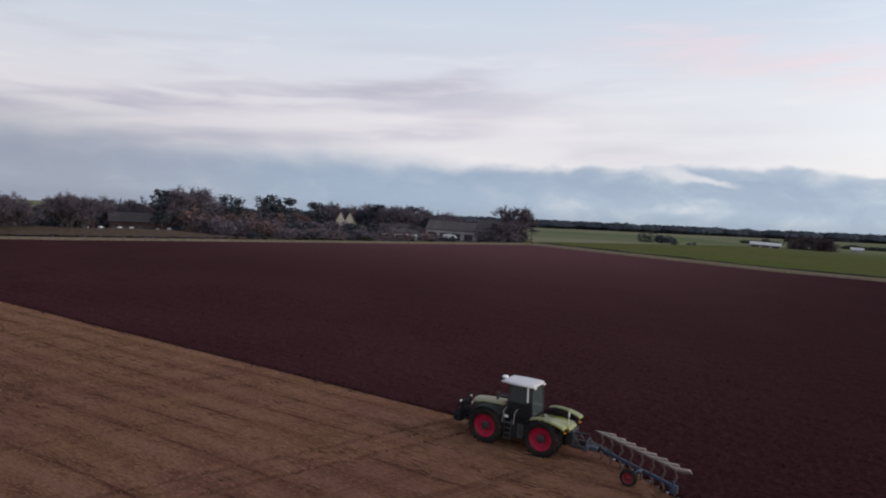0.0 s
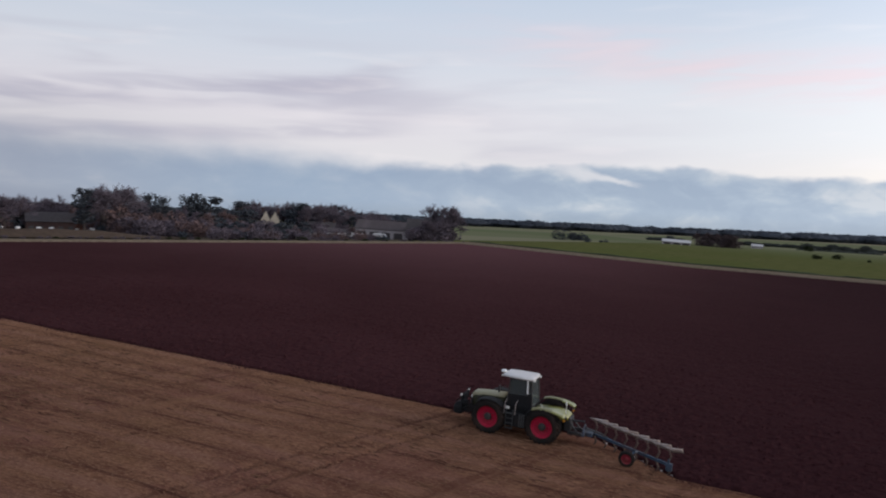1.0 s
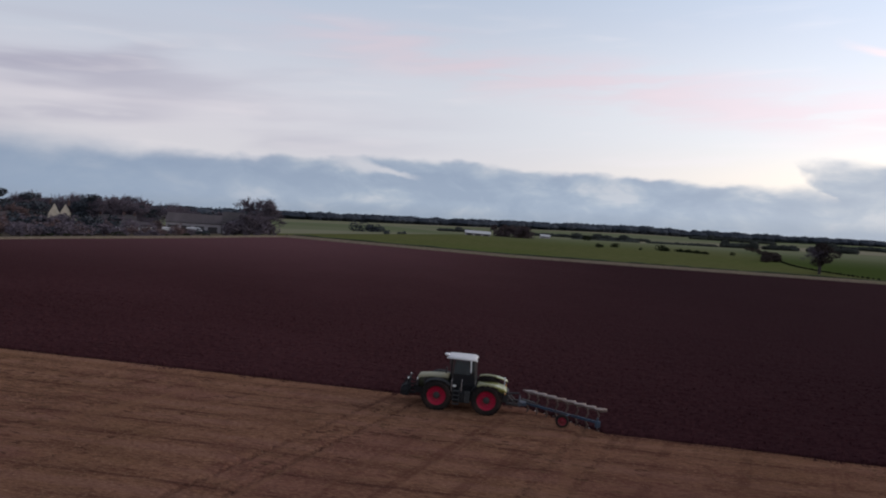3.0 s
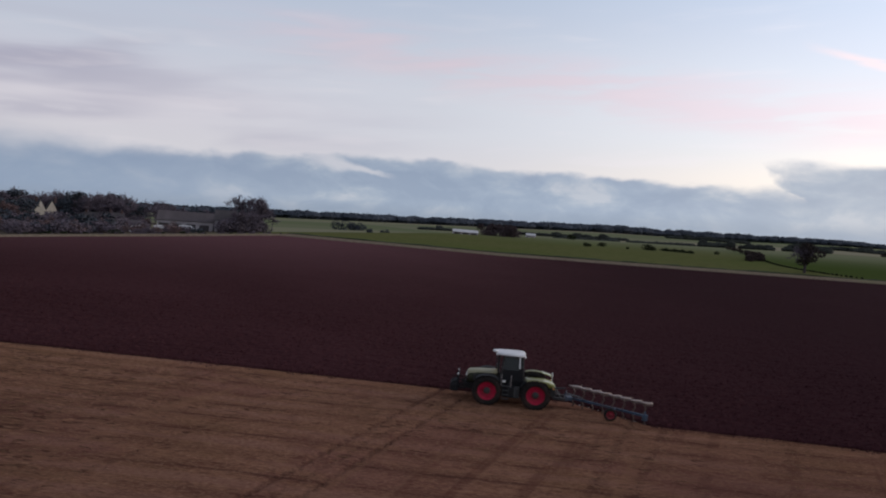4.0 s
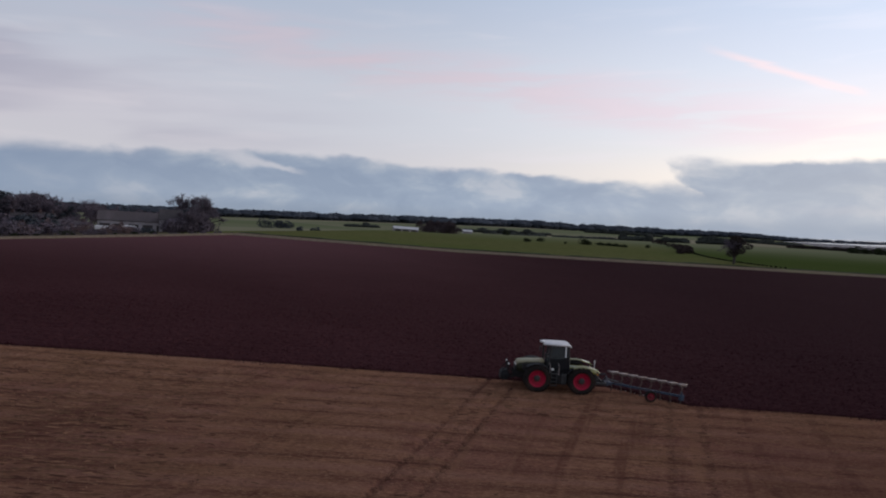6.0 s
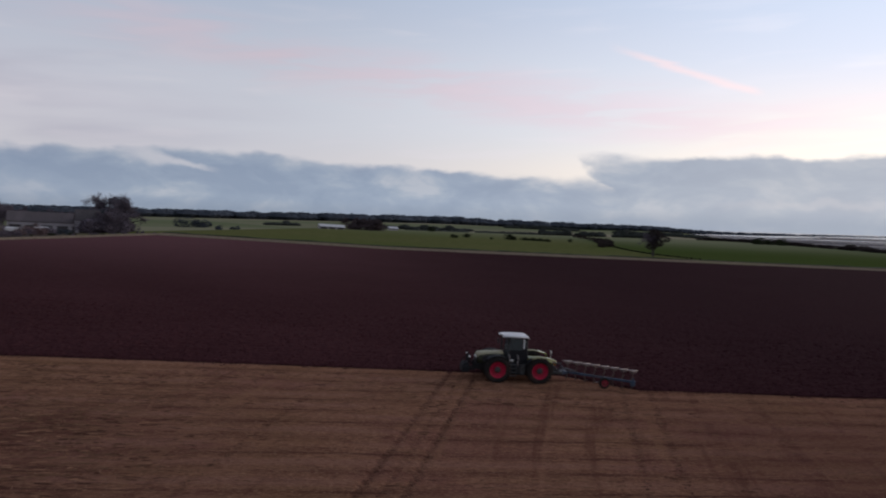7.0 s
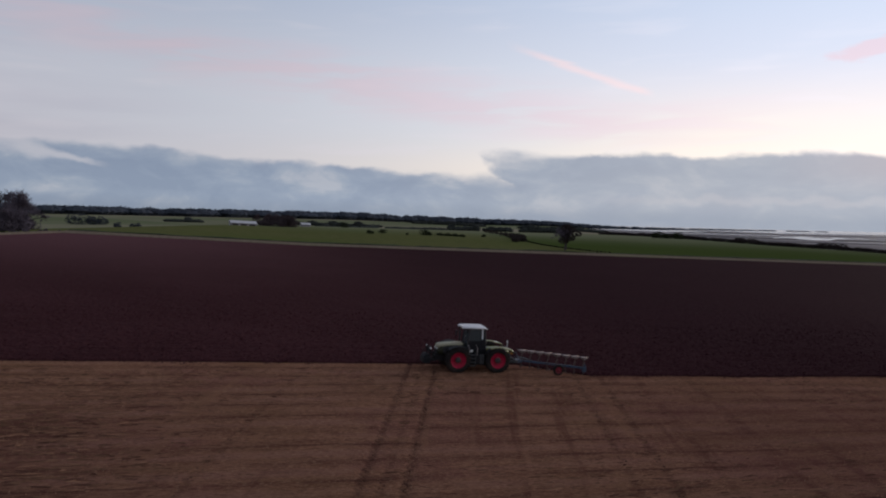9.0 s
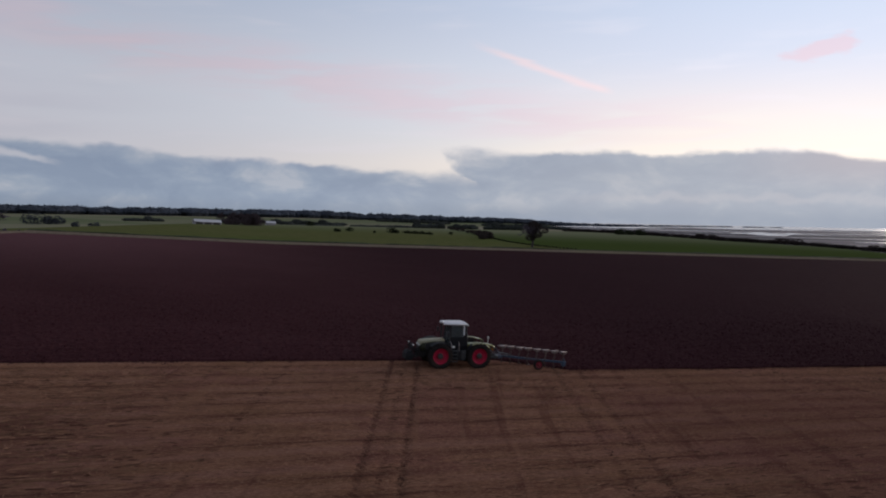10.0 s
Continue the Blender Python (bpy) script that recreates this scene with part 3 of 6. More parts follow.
def value_noise(x, y, seed, size):
    rng = np.random.RandomState(seed)
    table = rng.rand(256, 256)
    u, v = np.asarray(x) / size, np.asarray(y) / size
    i, j = np.floor(u).astype(int), np.floor(v).astype(int)
    f, g = u - i, v - j
    f, g = f * f * (3 - 2 * f), g * g * (3 - 2 * g)
    t = lambda a, b: table[a % 256, b % 256]
    return (t(i, j) * (1 - f) + t(i + 1, j) * f) * (1 - g) + (t(i, j + 1) * (1 - f) + t(i + 1, j + 1) * f) * g


def sheet(name, X, Y, Z, material, parent=None, smooth=False):
    r, c = X.shape
    verts = np.stack([X, Y, Z], -1).reshape(-1, 3)
    a = (np.arange(r - 1)[:, None] * c + np.arange(c - 1)).ravel()
    return raw(name, verts, np.stack([a, a + 1, a + c + 1, a + c], -1), material, parent, smooth)


def spaced(a, b, first, grow):
    out, step = [a], first
    while out[-1] < b:
        out.append(out[-1] + step)
        step *= grow
    return out


def near_edge(x):
    """The line between stubble and ploughed soil; the plough has moved it behind the tractor."""
    wob = 0.10 * (value_noise(x, x * 0, 4, 1.7) - 0.5) + 0.25 * (value_noise(x, x * 0, 5, 9.0) - 0.5)
    return 1.42 - 4.25 * np.clip((x - 4.6) / 5.6, 0, 1) + wob


def build_land():
    xs = np.array(sorted({-v for v in spaced(0, 4600, 8, 1.07)} | set(spaced(0, 4600, 8, 1.07))))
    ys = np.array(sorted({-v for v in spaced(0, 4600, 8, 1.07)} | set(spaced(0, 160, 8, 1.0)) | {160 + v for v in spaced(0, 4600, 8, 1.05)}))
    X, Y = np.meshgrid(xs, ys)
    Z = lie(X, Y) - 0.35 + 0.25 * ease(8, 24, Y - EDGE_Y)
    tagged(sheet("ground", X, Y, Z, M_GREEN, smooth=True), "green pasture and pale far fields sloping to the coast", "ground", kind="structure")

    # the ploughed field in three strips, finest by the tractor
    def soil(X, Y, amp):
        furrow = np.abs(((Y / 0.46) % 1.0) - 0.5) * 2
        clod = value_noise(X, Y, 1, 0.31) * 0.6 + value_noise(X, Y, 2, 0.75) * 0.5 + value_noise(X, Y, 3, 0.17) * 0.25
        return lie(X, Y) + amp * (0.06 * furrow * ease(20, 7, Y) + 0.18 * (clod - 0.6)) + 0.10 * (value_noise(X, Y, 6, 14.0) - 0.5)

    field = tagged(new("ploughed_field"), "dark freshly ploughed soil in long furrows", "field", kind="structure")
    x = np.array(sorted({-62 - v for v in spaced(0.3, 80, 0.3, 1.05)} | {76 + v for v in spaced(0.0, 256, 0.3, 1.04)}) + list(np.arange(-62, 76, 0.18)))
    x.sort()
    v = np.array([0.0, 0.12, 0.25, 0.4] + spaced(0.55, EDGE_Y, 0.17, 1.0072))
    v = np.append(v[v < EDGE_Y - 0.5], EDGE_Y)
    X, V = np.meshgrid(x, v)
    E = near_edge(X)
    Y = E + V * (EDGE_Y - E) / EDGE_Y
    X = np.maximum(X, left_edge(Y))
    Z = soil(X, Y, 1.0 - 0.72 * ease(10, 65, Y)) + 0.02
    Z = np.where(V < 0.001, -0.03, Z - 0.26 * np.exp(-((Y - E - 0.28) / 0.22) ** 2))
    sheet("furrow_slices", X, Y, Z, M_PLOUGH, field)

    # loose clods on the turned soil, and crumbs spilt over its edge
    nrng = np.random.RandomState(29)

    def crumbs(name, x, y, z, size, parent):
        n, m = len(x), 5
        turn = 6.283 * nrng.rand(n)[:, None] + 6.283 * np.arange(m) / m
        r = size[:, None] * nrng.uniform(0.7, 1.25, (n, m))
        ring = np.stack([x[:, None] + r * np.cos(turn), y[:, None] + r * np.sin(turn), np.repeat(z[:, None], m, 1)], -1)
        tip = np.stack([x + size * nrng.uniform(-0.3, 0.3, n), y + size * nrng.uniform(-0.3, 0.3, n), z + size * nrng.uniform(0.6, 1.1, n)], -1)
        P = np.concatenate([ring, tip[:, None]], 1).reshape(-1, 3)
        base = np.arange(n)[:, None] * (m + 1)
        F = np.concatenate([np.stack([base[:, 0] + i, base[:, 0] + (i + 1) % m, base[:, 0] + m], -1) for i in range(m)])
        tagged(raw(name, P, F, M_PLOUGH, parent), kind="stuff")

    x = nrng.uniform(-60, 74, 9000)
    y = near_edge(x) + 0.3 + 26 * nrng.rand(9000) ** 1.5
    crumbs("soil_clods", x, y, soil(x, y, 1.0) - 0.02, nrng.uniform(0.06, 0.17, 9000), field)
    x = nrng.uniform(-60, 74, 5000)
    y = near_edge(x) + 0.10 - np.abs(nrng.normal(0, 0.10 + 0.22 * value_noise(x, x * 0, 41, 1.9), 5000))
    crumbs("spilt_crumbs", x, y, x * 0 - 0.03, nrng.uniform(0.025, 0.10, 5000), field)

    # stubble on the camera's side
    stub = tagged(new("stubble_field"), "tan cereal stubble with trodden wheel tracks", "field", kind="structure")
    for x0, x1, dx in ((-62, 75.8, 0.3), (-200, -62, 2.0), (75.8, 330, 2.0)):
        X, V = np.meshgrid(np.arange(x0, x1 + dx * 0.99, dx).clip(x0, x1), np.linspace(0, 1, 190 if dx < 1 else 60))
        E = near_edge(X)
        Y = E - V ** 1.2 * (E + 120)
        Z = 0.045 * (value_noise(X, Y, 7, 1.1) - 0.5) + 0.03 * (value_noise(X, Y, 8, 0.4) - 0.5) + 0.12 * (value_noise(X, Y, 9, 16.0) - 0.5) * ease(0, 0.2, V)
        for at, deep in TRACKS:
            off = X - at - 0.34 * Y
            Z = Z - deep * (0.6 + 0.8 * value_noise(X, Y, 23, 1.2)) * np.exp(-(off / 0.22) ** 2)
        Z[0] = 0.02
        sheet("stubble_mat", X, Y, Z, M_STUBBLE, stub, smooth=dx > 1)

    # wheel tracks: trodden lugs of dark soil, broken along their length
    rng = random.Random(5)
    for at, deep in TRACKS:
        bm = bmesh.new()
        strong = deep > 0.08
        for _ in range(620 if strong else 120):
            y = rng.uniform(-58, -0.6)
            x = at + 0.34 * y + rng.gauss(0, 0.13 if strong else 0.16)
            patch = float(value_noise(np.array([y]), np.array([at]), 21, 2.6)[0])
            if rng.random() > 0.25 + 1.1 * patch or y > float(near_edge(np.array([x]))[0]) - 0.4:
                continue
            w, z = rng.uniform(0.03, 0.085), -0.7 * deep
            n = 5
            turn = rng.uniform(0, 6.28)
            low = [bm.verts.new((x + w * rng.uniform(0.7, 1.3) * math.cos(turn + 6.283 * i / n), y + 1.5 * w * rng.uniform(0.7, 1.3) * math.sin(turn + 6.283 * i / n), z)) for i in range(n)]
            top = bm.verts.new((x + rng.uniform(-0.02, 0.02), y, z + rng.uniform(0.04, 0.10)))
            for i in range(n):
                bm.faces.new((low[i], low[(i + 1) % n], top))
        part("wheel_track", bm, M_RUT, stub)

    # standing straw
    nrng = np.random.RandomState(17)
    n = 15000
    y = -32 + 33 * nrng.rand(n)
    x = -46 + 96 * nrng.rand(n)
    y = np.round(y / 0.28) * 0.28 + nrng.normal(0, 0.03, n)
    keep = (y < near_edge(x) - 0.15) & (value_noise(x, y, 25, 2.2) > 0.42)
    x, y = x[keep], y[keep]
    n = len(x)
    hgt, a = 0.03 + 0.07 * nrng.rand(n), 6.283 * nrng.rand(n)
    dx, dy = 0.03 * np.cos(a), 0.03 * np.sin(a)
    lean = nrng.normal(0, 0.05, (n, 2))
    z = np.zeros(n) - 0.03
    P = np.stack([np.stack([x - dx, y - dy, z], -1), np.stack([x + dx, y + dy, z], -1), np.stack([x + lean[:, 0], y + lean[:, 1], hgt], -1)], 1).reshape(-1, 3)
    tagged(raw("standing_straw", P, np.arange(3 * n).reshape(-1, 3), M_STRAW, stub), kind="stuff")

    # wisps of laid straw and crusts of soil, drawn out along the drill rows
    def wisps(name, n, material, seed, pale):
        r = np.random.RandomState(seed)
        x, y = r.uniform(-62, 60, n), -0.6 - 58 * r.rand(n) ** 1.15
        y = np.where(r.rand(n) < 0.5, np.round(y / 0.56) * 0.56 + r.normal(0, 0.05, n), y)
        patch = value_noise(x * 0.4, y, seed + 1, 2.4) + (0.25 * ease(0, -30, x) if pale else 0)
        keep = (patch > 0.38) & (y < near_edge(x) - 0.7)
        for at, deep in TRACKS[:2]:
            keep &= np.abs(x - at - 0.34 * y) > 0.45
        x, y = x[keep], y[keep]
        n = len(x)
        half, w, hh, a = r.uniform(0.12, 0.75, n), r.uniform(0.02, 0.06, n), r.uniform(0.01, 0.04, n), r.normal(0, 0.16, n)
        c, d = np.cos(a), np.sin(a)
        bend = r.normal(0, 0.06, n)
        ring = []
        for u, v, z in ((-1, 0, -0.03), (-0.3, -1, -0.03), (-0.35, 1, -0.03), (-0.25, 0, 1), (0.35, -1, -0.03), (0.3, 1, -0.03), (0.4, 0, 0.8), (1, 0, -0.03)):
            px, py = u * half, v * w + bend * (1 - u * u)
            ring.append(np.stack([x + px * c - py * d, y + px * d + py * c, hh * z if z > 0 else np.full(n, z)], -1))
        P = np.stack(ring, 1).reshape(-1, 3)
        faces = np.array([(0, 1, 3), (0, 3, 2), (1, 4, 3), (4, 6, 3), (2, 3, 5), (3, 6, 5), (4, 7, 6), (5, 6, 7)])
        F = (np.arange(n)[:, None, None] * 8 + faces[None]).reshape(-1, 3)
        tagged(raw(name, P, F, material, stub), kind="stuff")

    wisps("straw_wisps", 20000, M_WISP, 51, True)
    wisps("soil_crusts", 9000, M_CRUST, 57, False)

    # dry verges
    xs = np.linspace(-60, 330, 200)
    X = np.repeat(xs[None, :], 4, 0)
    Y = np.array([0, 1.0, 5.6, 6.4])[:, None] + EDGE_Y + 0.8 * (value_noise(X, X * 0, 11, 13.0) - 0.5)
    Z = lie(X, Y) + np.array([-0.1, 0.28, 0.30, -0.1])[:, None]
    tagged(sheet("verge", X, Y, Z, M_VERGE, smooth=True), "strip of dry pale grass along the field", "verge", kind="structure")
    Y = np.array([0, 0.5, 2.0, 3.0])[:, None] + EDGE_Y + 6.2 + 0.8 * (value_noise(X, X * 0, 14, 7.0) - 0.5)
    Z = lie(X, Y) + np.array([-0.1, 0.40, 0.45, -0.1])[:, None] + 0.4 * (value_noise(X, Y, 15, 3.0) - 0.5)
    tagged(sheet("verge", X, Y, Z, M_HEDGE), "dark line of rank grass at the pasture fence", "verge", kind="structure")
    ys = np.linspace(-60, EDGE_Y + 3, 160)
    off = np.array([0, 0.5, 3.6, 4.2])
    Y = np.repeat(ys[None, :], 4, 0)
    X = left_edge(Y) - off[:, None] + 0.6 * (value_noise(Y, Y * 0, 12, 11.0) - 0.5)
    Z = lie(X, Y) + np.array([-0.1, 0.26, 0.26, -0.1])[:, None]
    tagged(sheet("verge", X, Y, Z, M_VERGE, smooth=True), "worn pale track beside the village hedge", "verge", kind="structure")

    # low bank of dry grass before the village
    ys = np.linspace(20, 84, 60)
    Y = np.repeat(ys[None, :], 6, 0)
    X = village_line(Y) - np.array([7, 11.0, 15.0, 17.5, 21.0, 24.5])[:, None] + 0.7 * (value_noise(Y, Y * 0, 33, 6.0) - 0.5)
    Z = lie(X, Y) - 0.1 + np.array([0, 0.55, 1.25, 1.40, 0.8, 0])[:, None] * (0.85 + 0.25 * value_noise(X, Y, 34, 4.0)) * ease(84, 66, Y)
    tagged(sheet("bank", X, Y, Z, M_BANK, smooth=True), "low bank of dry tan grass before the village", "bank", kind="structure")

    # tidal flats and channels out to sea
    def arc(b0, b1, d0, d1, n, m, drop, name, mat, label, taper=False):
        U, V = np.meshgrid(np.linspace(0, 1, n), np.linspace(0, 1, m) ** 1.5)
        B, D = np.radians(b0 + (b1 - b0) * U), V * (d1 - d0) + d0
        if taper:
            full = np.sin(np.pi * U) ** 0.7 * (0.55 + 0.9 * value_noise(U * 9 + b0, V * 0 + d0, 31, 1.0))
            D = (d0 + d1) / 2 + (V - 0.5) * (d1 - d0) * full + (d1 - d0) * 0.5 * (value_noise(U * 6 + b0, V * 0 + d0, 32, 1.0) - 0.5)
        X, Y = -10 + D * np.sin(B), -58 + D * np.cos(B)
        Z = 15.0 - drop + 0.0402 * (X + 10) - 0.0398 * (Y + 58)
        tagged(sheet(name, X, Y, Z, mat, smooth=True), label, "water" if "water" in name else "shore", kind="structure")

    arc(24, 125, 300, 4300, 100, 60, 13.2, "tidal_flats", M_FLATS, "grey brown tidal mud flats")
    arc(26, 125, 2150, 4600, 40, 8, 12.95, "water_sea", M_WATER, "pale calm sea at the horizon")
    for b0, b1, d0, d1 in ((25, 36, 1500, 1900), (40.2, 44.6, 900, 1180), (43.0, 46.5, 1120, 1210), (33, 47, 1900, 2150), (47, 70, 1500, 1600), (33, 60, 2400, 2750), (52, 75, 1000, 1080), (34, 39, 1300, 1330), (44, 62, 800, 830), (48, 52, 640, 665), (30, 44, 1250, 1300), (36, 50, 1030, 1060), (46, 60, 1180, 1270), (38, 56, 1750, 1830), (45, 80, 3000, 3600)):
        arc(b0, b1, d0, d1, 60, 5, 13.1, "water_channel", M_WATER, "shallow tidal channel mirroring the sky", True)


TRACKS = [(-5.8, 0.085), (-3.4, 0.085), (-4.6, 0.04), (9.6, 0.05), (12.0, 0.04), (-14.6, 0.03)]
build_land()


# ---- tractor ----
def wheel(parent, x, side, radius=1.06, width=0.72):
    """A tractor wheel with lugs; side is -1 or 1 for the face that looks outwards."""
    hub = new("wheel")
    hub.parent = parent
    hub.location = (x, side * 1.36, radius + 0.01)
    w = width / 2
    bm = bmesh.new()
    lathe(bm, [(0.66, -w * 0.9), (0.71, -w), (0.90, -w * 1.04), (0.99, -w * 0.86), (1.0, -w * 0.4), (1.0, w * 0.4), (0.99, w * 0.86), (0.90, w * 1.04), (0.71, w), (0.66, w * 0.9)], 40)
    for f in list(bm.faces):
        if len(f.verts) > 4:
            bm.faces.remove(f)
    for i in range(22):
        for s in (-1, 1):
            a = 2 * math.pi * (i + (0.5 if s > 0 else 0)) / 22
            m = Matrix.Rotation(-a, 4, "Y") @ Matrix.Translation((1.02, s * w * 0.5, 0)) @ Matrix.Rotation(s * 0.75, 4, "X")
            box(bm, -0.05, 0.045, -w * 0.62, w * 0.62, -0.045, 0.045, m=m)
    part("tyre", bm, M_TYRE, hub, "black lugged tractor tyre dusted with soil")
    bm = bmesh.new()
    o = side
    lathe(bm, [(0.675, o * w * 0.90), (0.66, o * w * 0.80), (0.60, o * w * 0.62), (0.55, o * w * 0.36), (0.30, o * w * 0.22), (0.27, o * w * 0.42), (0.05, o * w * 0.42)], 40)
    bm.faces.ensure_lookup_table()
    for f in [f for f in bm.faces if len(f.verts) > 4 and f.calc_area() > 0.4]:
        bm.faces.remove(f)
    part("rim", bm, M_RED, hub, "red painted dished rim")
    bm = bmesh.new()
    lathe(bm, [(0.24, o * w * 0.42), (0.23, o * w * 0.72), (0.15, o * w * 0.80), (0.03, o * w * 0.82)], 20)
    for i in range(10):
        a = 2 * math.pi * i / 10
        rod(bm, (0.36 * math.cos(a), o * w * 0.2, 0.36 * math.sin(a)), (0.36 * math.cos(a), o * w * 0.34, 0.36 * math.sin(a)), 0.028, n=6)
    part("hub", bm, M_DARK, hub, "dark bolted hub")
    hub.scale = (1.05, 1.0, 1.05)
    return hub


def mudguard(name, parent, x, side, material, y0, y1, a0=20, a1=160, r=1.2, thick=0.05):
    bm = bmesh.new()
    rings = []
    for i in range(15):
        a = radians(a0 + (a1 - a0) * i / 14)
        c, s = math.cos(a), math.sin(a)
        flat = 1.0 - 0.03 * max(0, math.sin(a)) ** 6
        pts = []
        for rr, yy in ((r, y0), (r + thick, y0 + 0.02), (r + thick, y1 - 0.05), (r + thick * 0.3, y1), (r, y1 - 0.02)):
            pts.append((x + rr * c * 1.04, side * yy, 1.07 + rr * s * flat))
        rings.append(pts)
    loft(bm, rings)
    bmesh.ops.recalc_face_normals(bm, faces=bm.faces)
    return part(name, bm, material, parent, smooth=False)


def body_shell(rows):
    """Rings across the body: (x, half width, z bottom, z shoulder, z top, round)."""
    bm = bmesh.new()
    rings = []
    for x, w, zb, zs, zt, rr in rows:
        pts = [(x, -w, zb), (x, -w, zs), (x, -w * 0.93, zs + (zt - zs) * 0.55), (x, -w * rr, zt - 0.02), (x, -w * 0.25, zt), (x, w * 0.25, zt), (x, w * rr, zt - 0.02), (x, w * 0.93, zs + (zt - zs) * 0.55), (x, w, zs), (x, w, zb)]
        rings.append(pts)
    loft(bm, rings)
    bmesh.ops.recalc_face_normals(bm, faces=bm.faces)
    return bm


def build_tractor():
    t = tagged(new("tractor"), "large green four-wheel tractor with white cab roof and red rims", "tractor")
    for x in (-1.83, 1.80):
        for side in (-1, 1):
            wheel(t, x, side)
    bm = bmesh.new()
    box(bm, -3.3, 3.2, -0.42, 0.42, 0.75, 1.35, 0.06)
    for x in (-1.83, 1.80):
        rod(bm, (x, -1.2, 1.03), (x, 1.2, 1.03), 0.2, n=14)
        box(bm, x - 0.35, x + 0.35, -0.35, 0.35, 0.7, 1.25, 0.08)
    part("chassis", bm, M_CABDARK, t, "black chassis and axles")
    part("bonnet", body_shell([(-3.42, 0.36, 1.70, 1.95, 2.08, 0.7), (-3.28, 0.46, 1.94, 2.06, 2.22, 0.75), (-2.6, 0.50, 2.10, 2.14, 2.29, 0.78), (-1.8, 0.52, 2.14, 2.18, 2.33, 0.78), (-1.16, 0.54, 2.18, 2.22, 2.35, 0.78)]), M_BONNET, t, "pale grey-green dusty front bonnet", True)
    part("engine_side", body_shell([(-3.36, 0.40, 1.35, 1.70, 1.95, 0.9), (-3.2, 0.54, 1.35, 1.84, 2.02, 0.9), (-1.16, 0.59, 1.40, 2.00, 2.10, 0.9)]), M_SHADEGREEN, t, "deep green engine side panels", True)
    for s in (-1, 1):
        bm = bmesh.new()
        box(bm, -2.95, -1.25, s * 0.60 - 0.02, s * 0.60 + 0.02, 1.45, 2.02, 0.01)
        for i in range(7):
            box(bm, -2.95 + i * 0.22, -2.83 + i * 0.22, s * 0.625 - 0.012, s * 0.625 + 0.012, 1.50, 1.96)
        part("side_grille", bm, M_DARK, t, "black slatted engine grille")
    bm = bmesh.new()
    box(bm, -3.50, -3.40, -0.38, 0.38, 1.25, 1.72, 0.03)
    for i in range(6):
        box(bm, -3.53, -3.49, -0.34, 0.34, 1.30 + i * 0.07, 1.335 + i * 0.07)
    part("front_grille", bm, M_DARK, t, "black front grille")
    for s in (-1, 1):
        bm = bmesh.new()
        box(bm, -3.50, -3.39, s * 0.26 - 0.11, s * 0.26 + 0.11, 1.76, 1.90, 0.03)
        part("headlight", bm, M_LAMP, t, "clear headlight")
    # front linkage with weight block
    bm = bmesh.new()
    box(bm, -3.62, -3.25, -0.45, 0.45, 0.80, 1.25, 0.05)
    for s in (-1, 1):
        box(bm, -4.15, -3.5, s * 0.42 - 0.05, s * 0.42 + 0.05, 0.72, 0.88, 0.02)
        rod(bm, (-3.55, s * 0.32, 1.20), (-4.05, s * 0.42, 0.85), 0.05)
    rod(bm, (-3.55, 0, 1.40), (-4.1, 0, 1.25), 0.05)
    part("front_linkage", bm, M_CABDARK, t, "black front linkage")
    bm = bmesh.new()
    loft(bm, [[(x, y, z) for y, z in ((-w, 0.55), (w, 0.55), (w * 1.02, 0.95), (w * 0.8, top), (-w * 0.8, top), (-w * 1.02, 0.95))] for x, w, top in ((-4.02, 0.60, 1.22), (-4.15, 0.68, 1.34), (-4.45, 0.68, 1.30), (-4.65, 0.56, 1.10))])
    bmesh.ops.recalc_face_normals(bm, faces=bm.faces)
    bmesh.ops.bevel(bm, geom=list(bm.edges), offset=0.04, segments=1, affect="EDGES")
    part("front_weight", bm, M_CABDARK, t, "dark cast front weight block")
    bm = bmesh.new()
    for s in (-1, 1):
        rod(bm, (-4.15, s * 0.55, 1.20), (-4.05, s * 0.58, 1.92), 0.045, n=8)
        rod(bm, (-4.05, s * 0.58, 1.50), (-3.45, s * 0.46, 1.32), 0.045, n=8)
        rod(bm, (-4.55, s * 0.50, 1.30), (-4.08, s * 0.57, 1.80), 0.035, n=8)
    rod(bm, (-4.05, -0.60, 1.90), (-4.05, 0.60, 1.90), 0.045, n=8)
    box(bm, -4.12, -4.02, -0.42, 0.42, 1.45, 1.80, 0.02)
    part("front_guard", bm, M_CABDARK, t, "black guard frame over the front weight")
    for s in (-1, 1):
        bm = bmesh.new()
        box(bm, -4.14, -4.04, s * 0.66 - 0.09, s * 0.66 + 0.09, 1.82, 1.96, 0.03)
        part("marker_lamp", bm, M_LAMP, t, "small clear lamp on the front guard")
    # rear deck
    part("rear_bonnet", body_shell([(1.02, 0.58, 1.40, 1.80, 1.92, 0.8), (2.3, 0.72, 1.45, 1.82, 1.92, 0.85), (2.95, 0.68, 1.50, 1.74, 1.84, 0.85), (3.2, 0.55, 1.50, 1.62, 1.70, 0.8)]), M_GREENPAINT, t, "yellow-green rear deck", True)
    for s in (-1, 1):
        bm = bmesh.new()
        box(bm, 1.1, 3.1, s * 0.59 - 0.03, s * 0.59 + 0.03, 1.35, 1.72, 0.02)
        for i in range(6):
            box(bm, 1.25 + i * 0.28, 1.40 + i * 0.28, s * 0.625 - 0.012, s * 0.625 + 0.012, 1.42, 1.66)
        part("rear_side_panel", bm, M_DARK, t, "black slatted side panel")
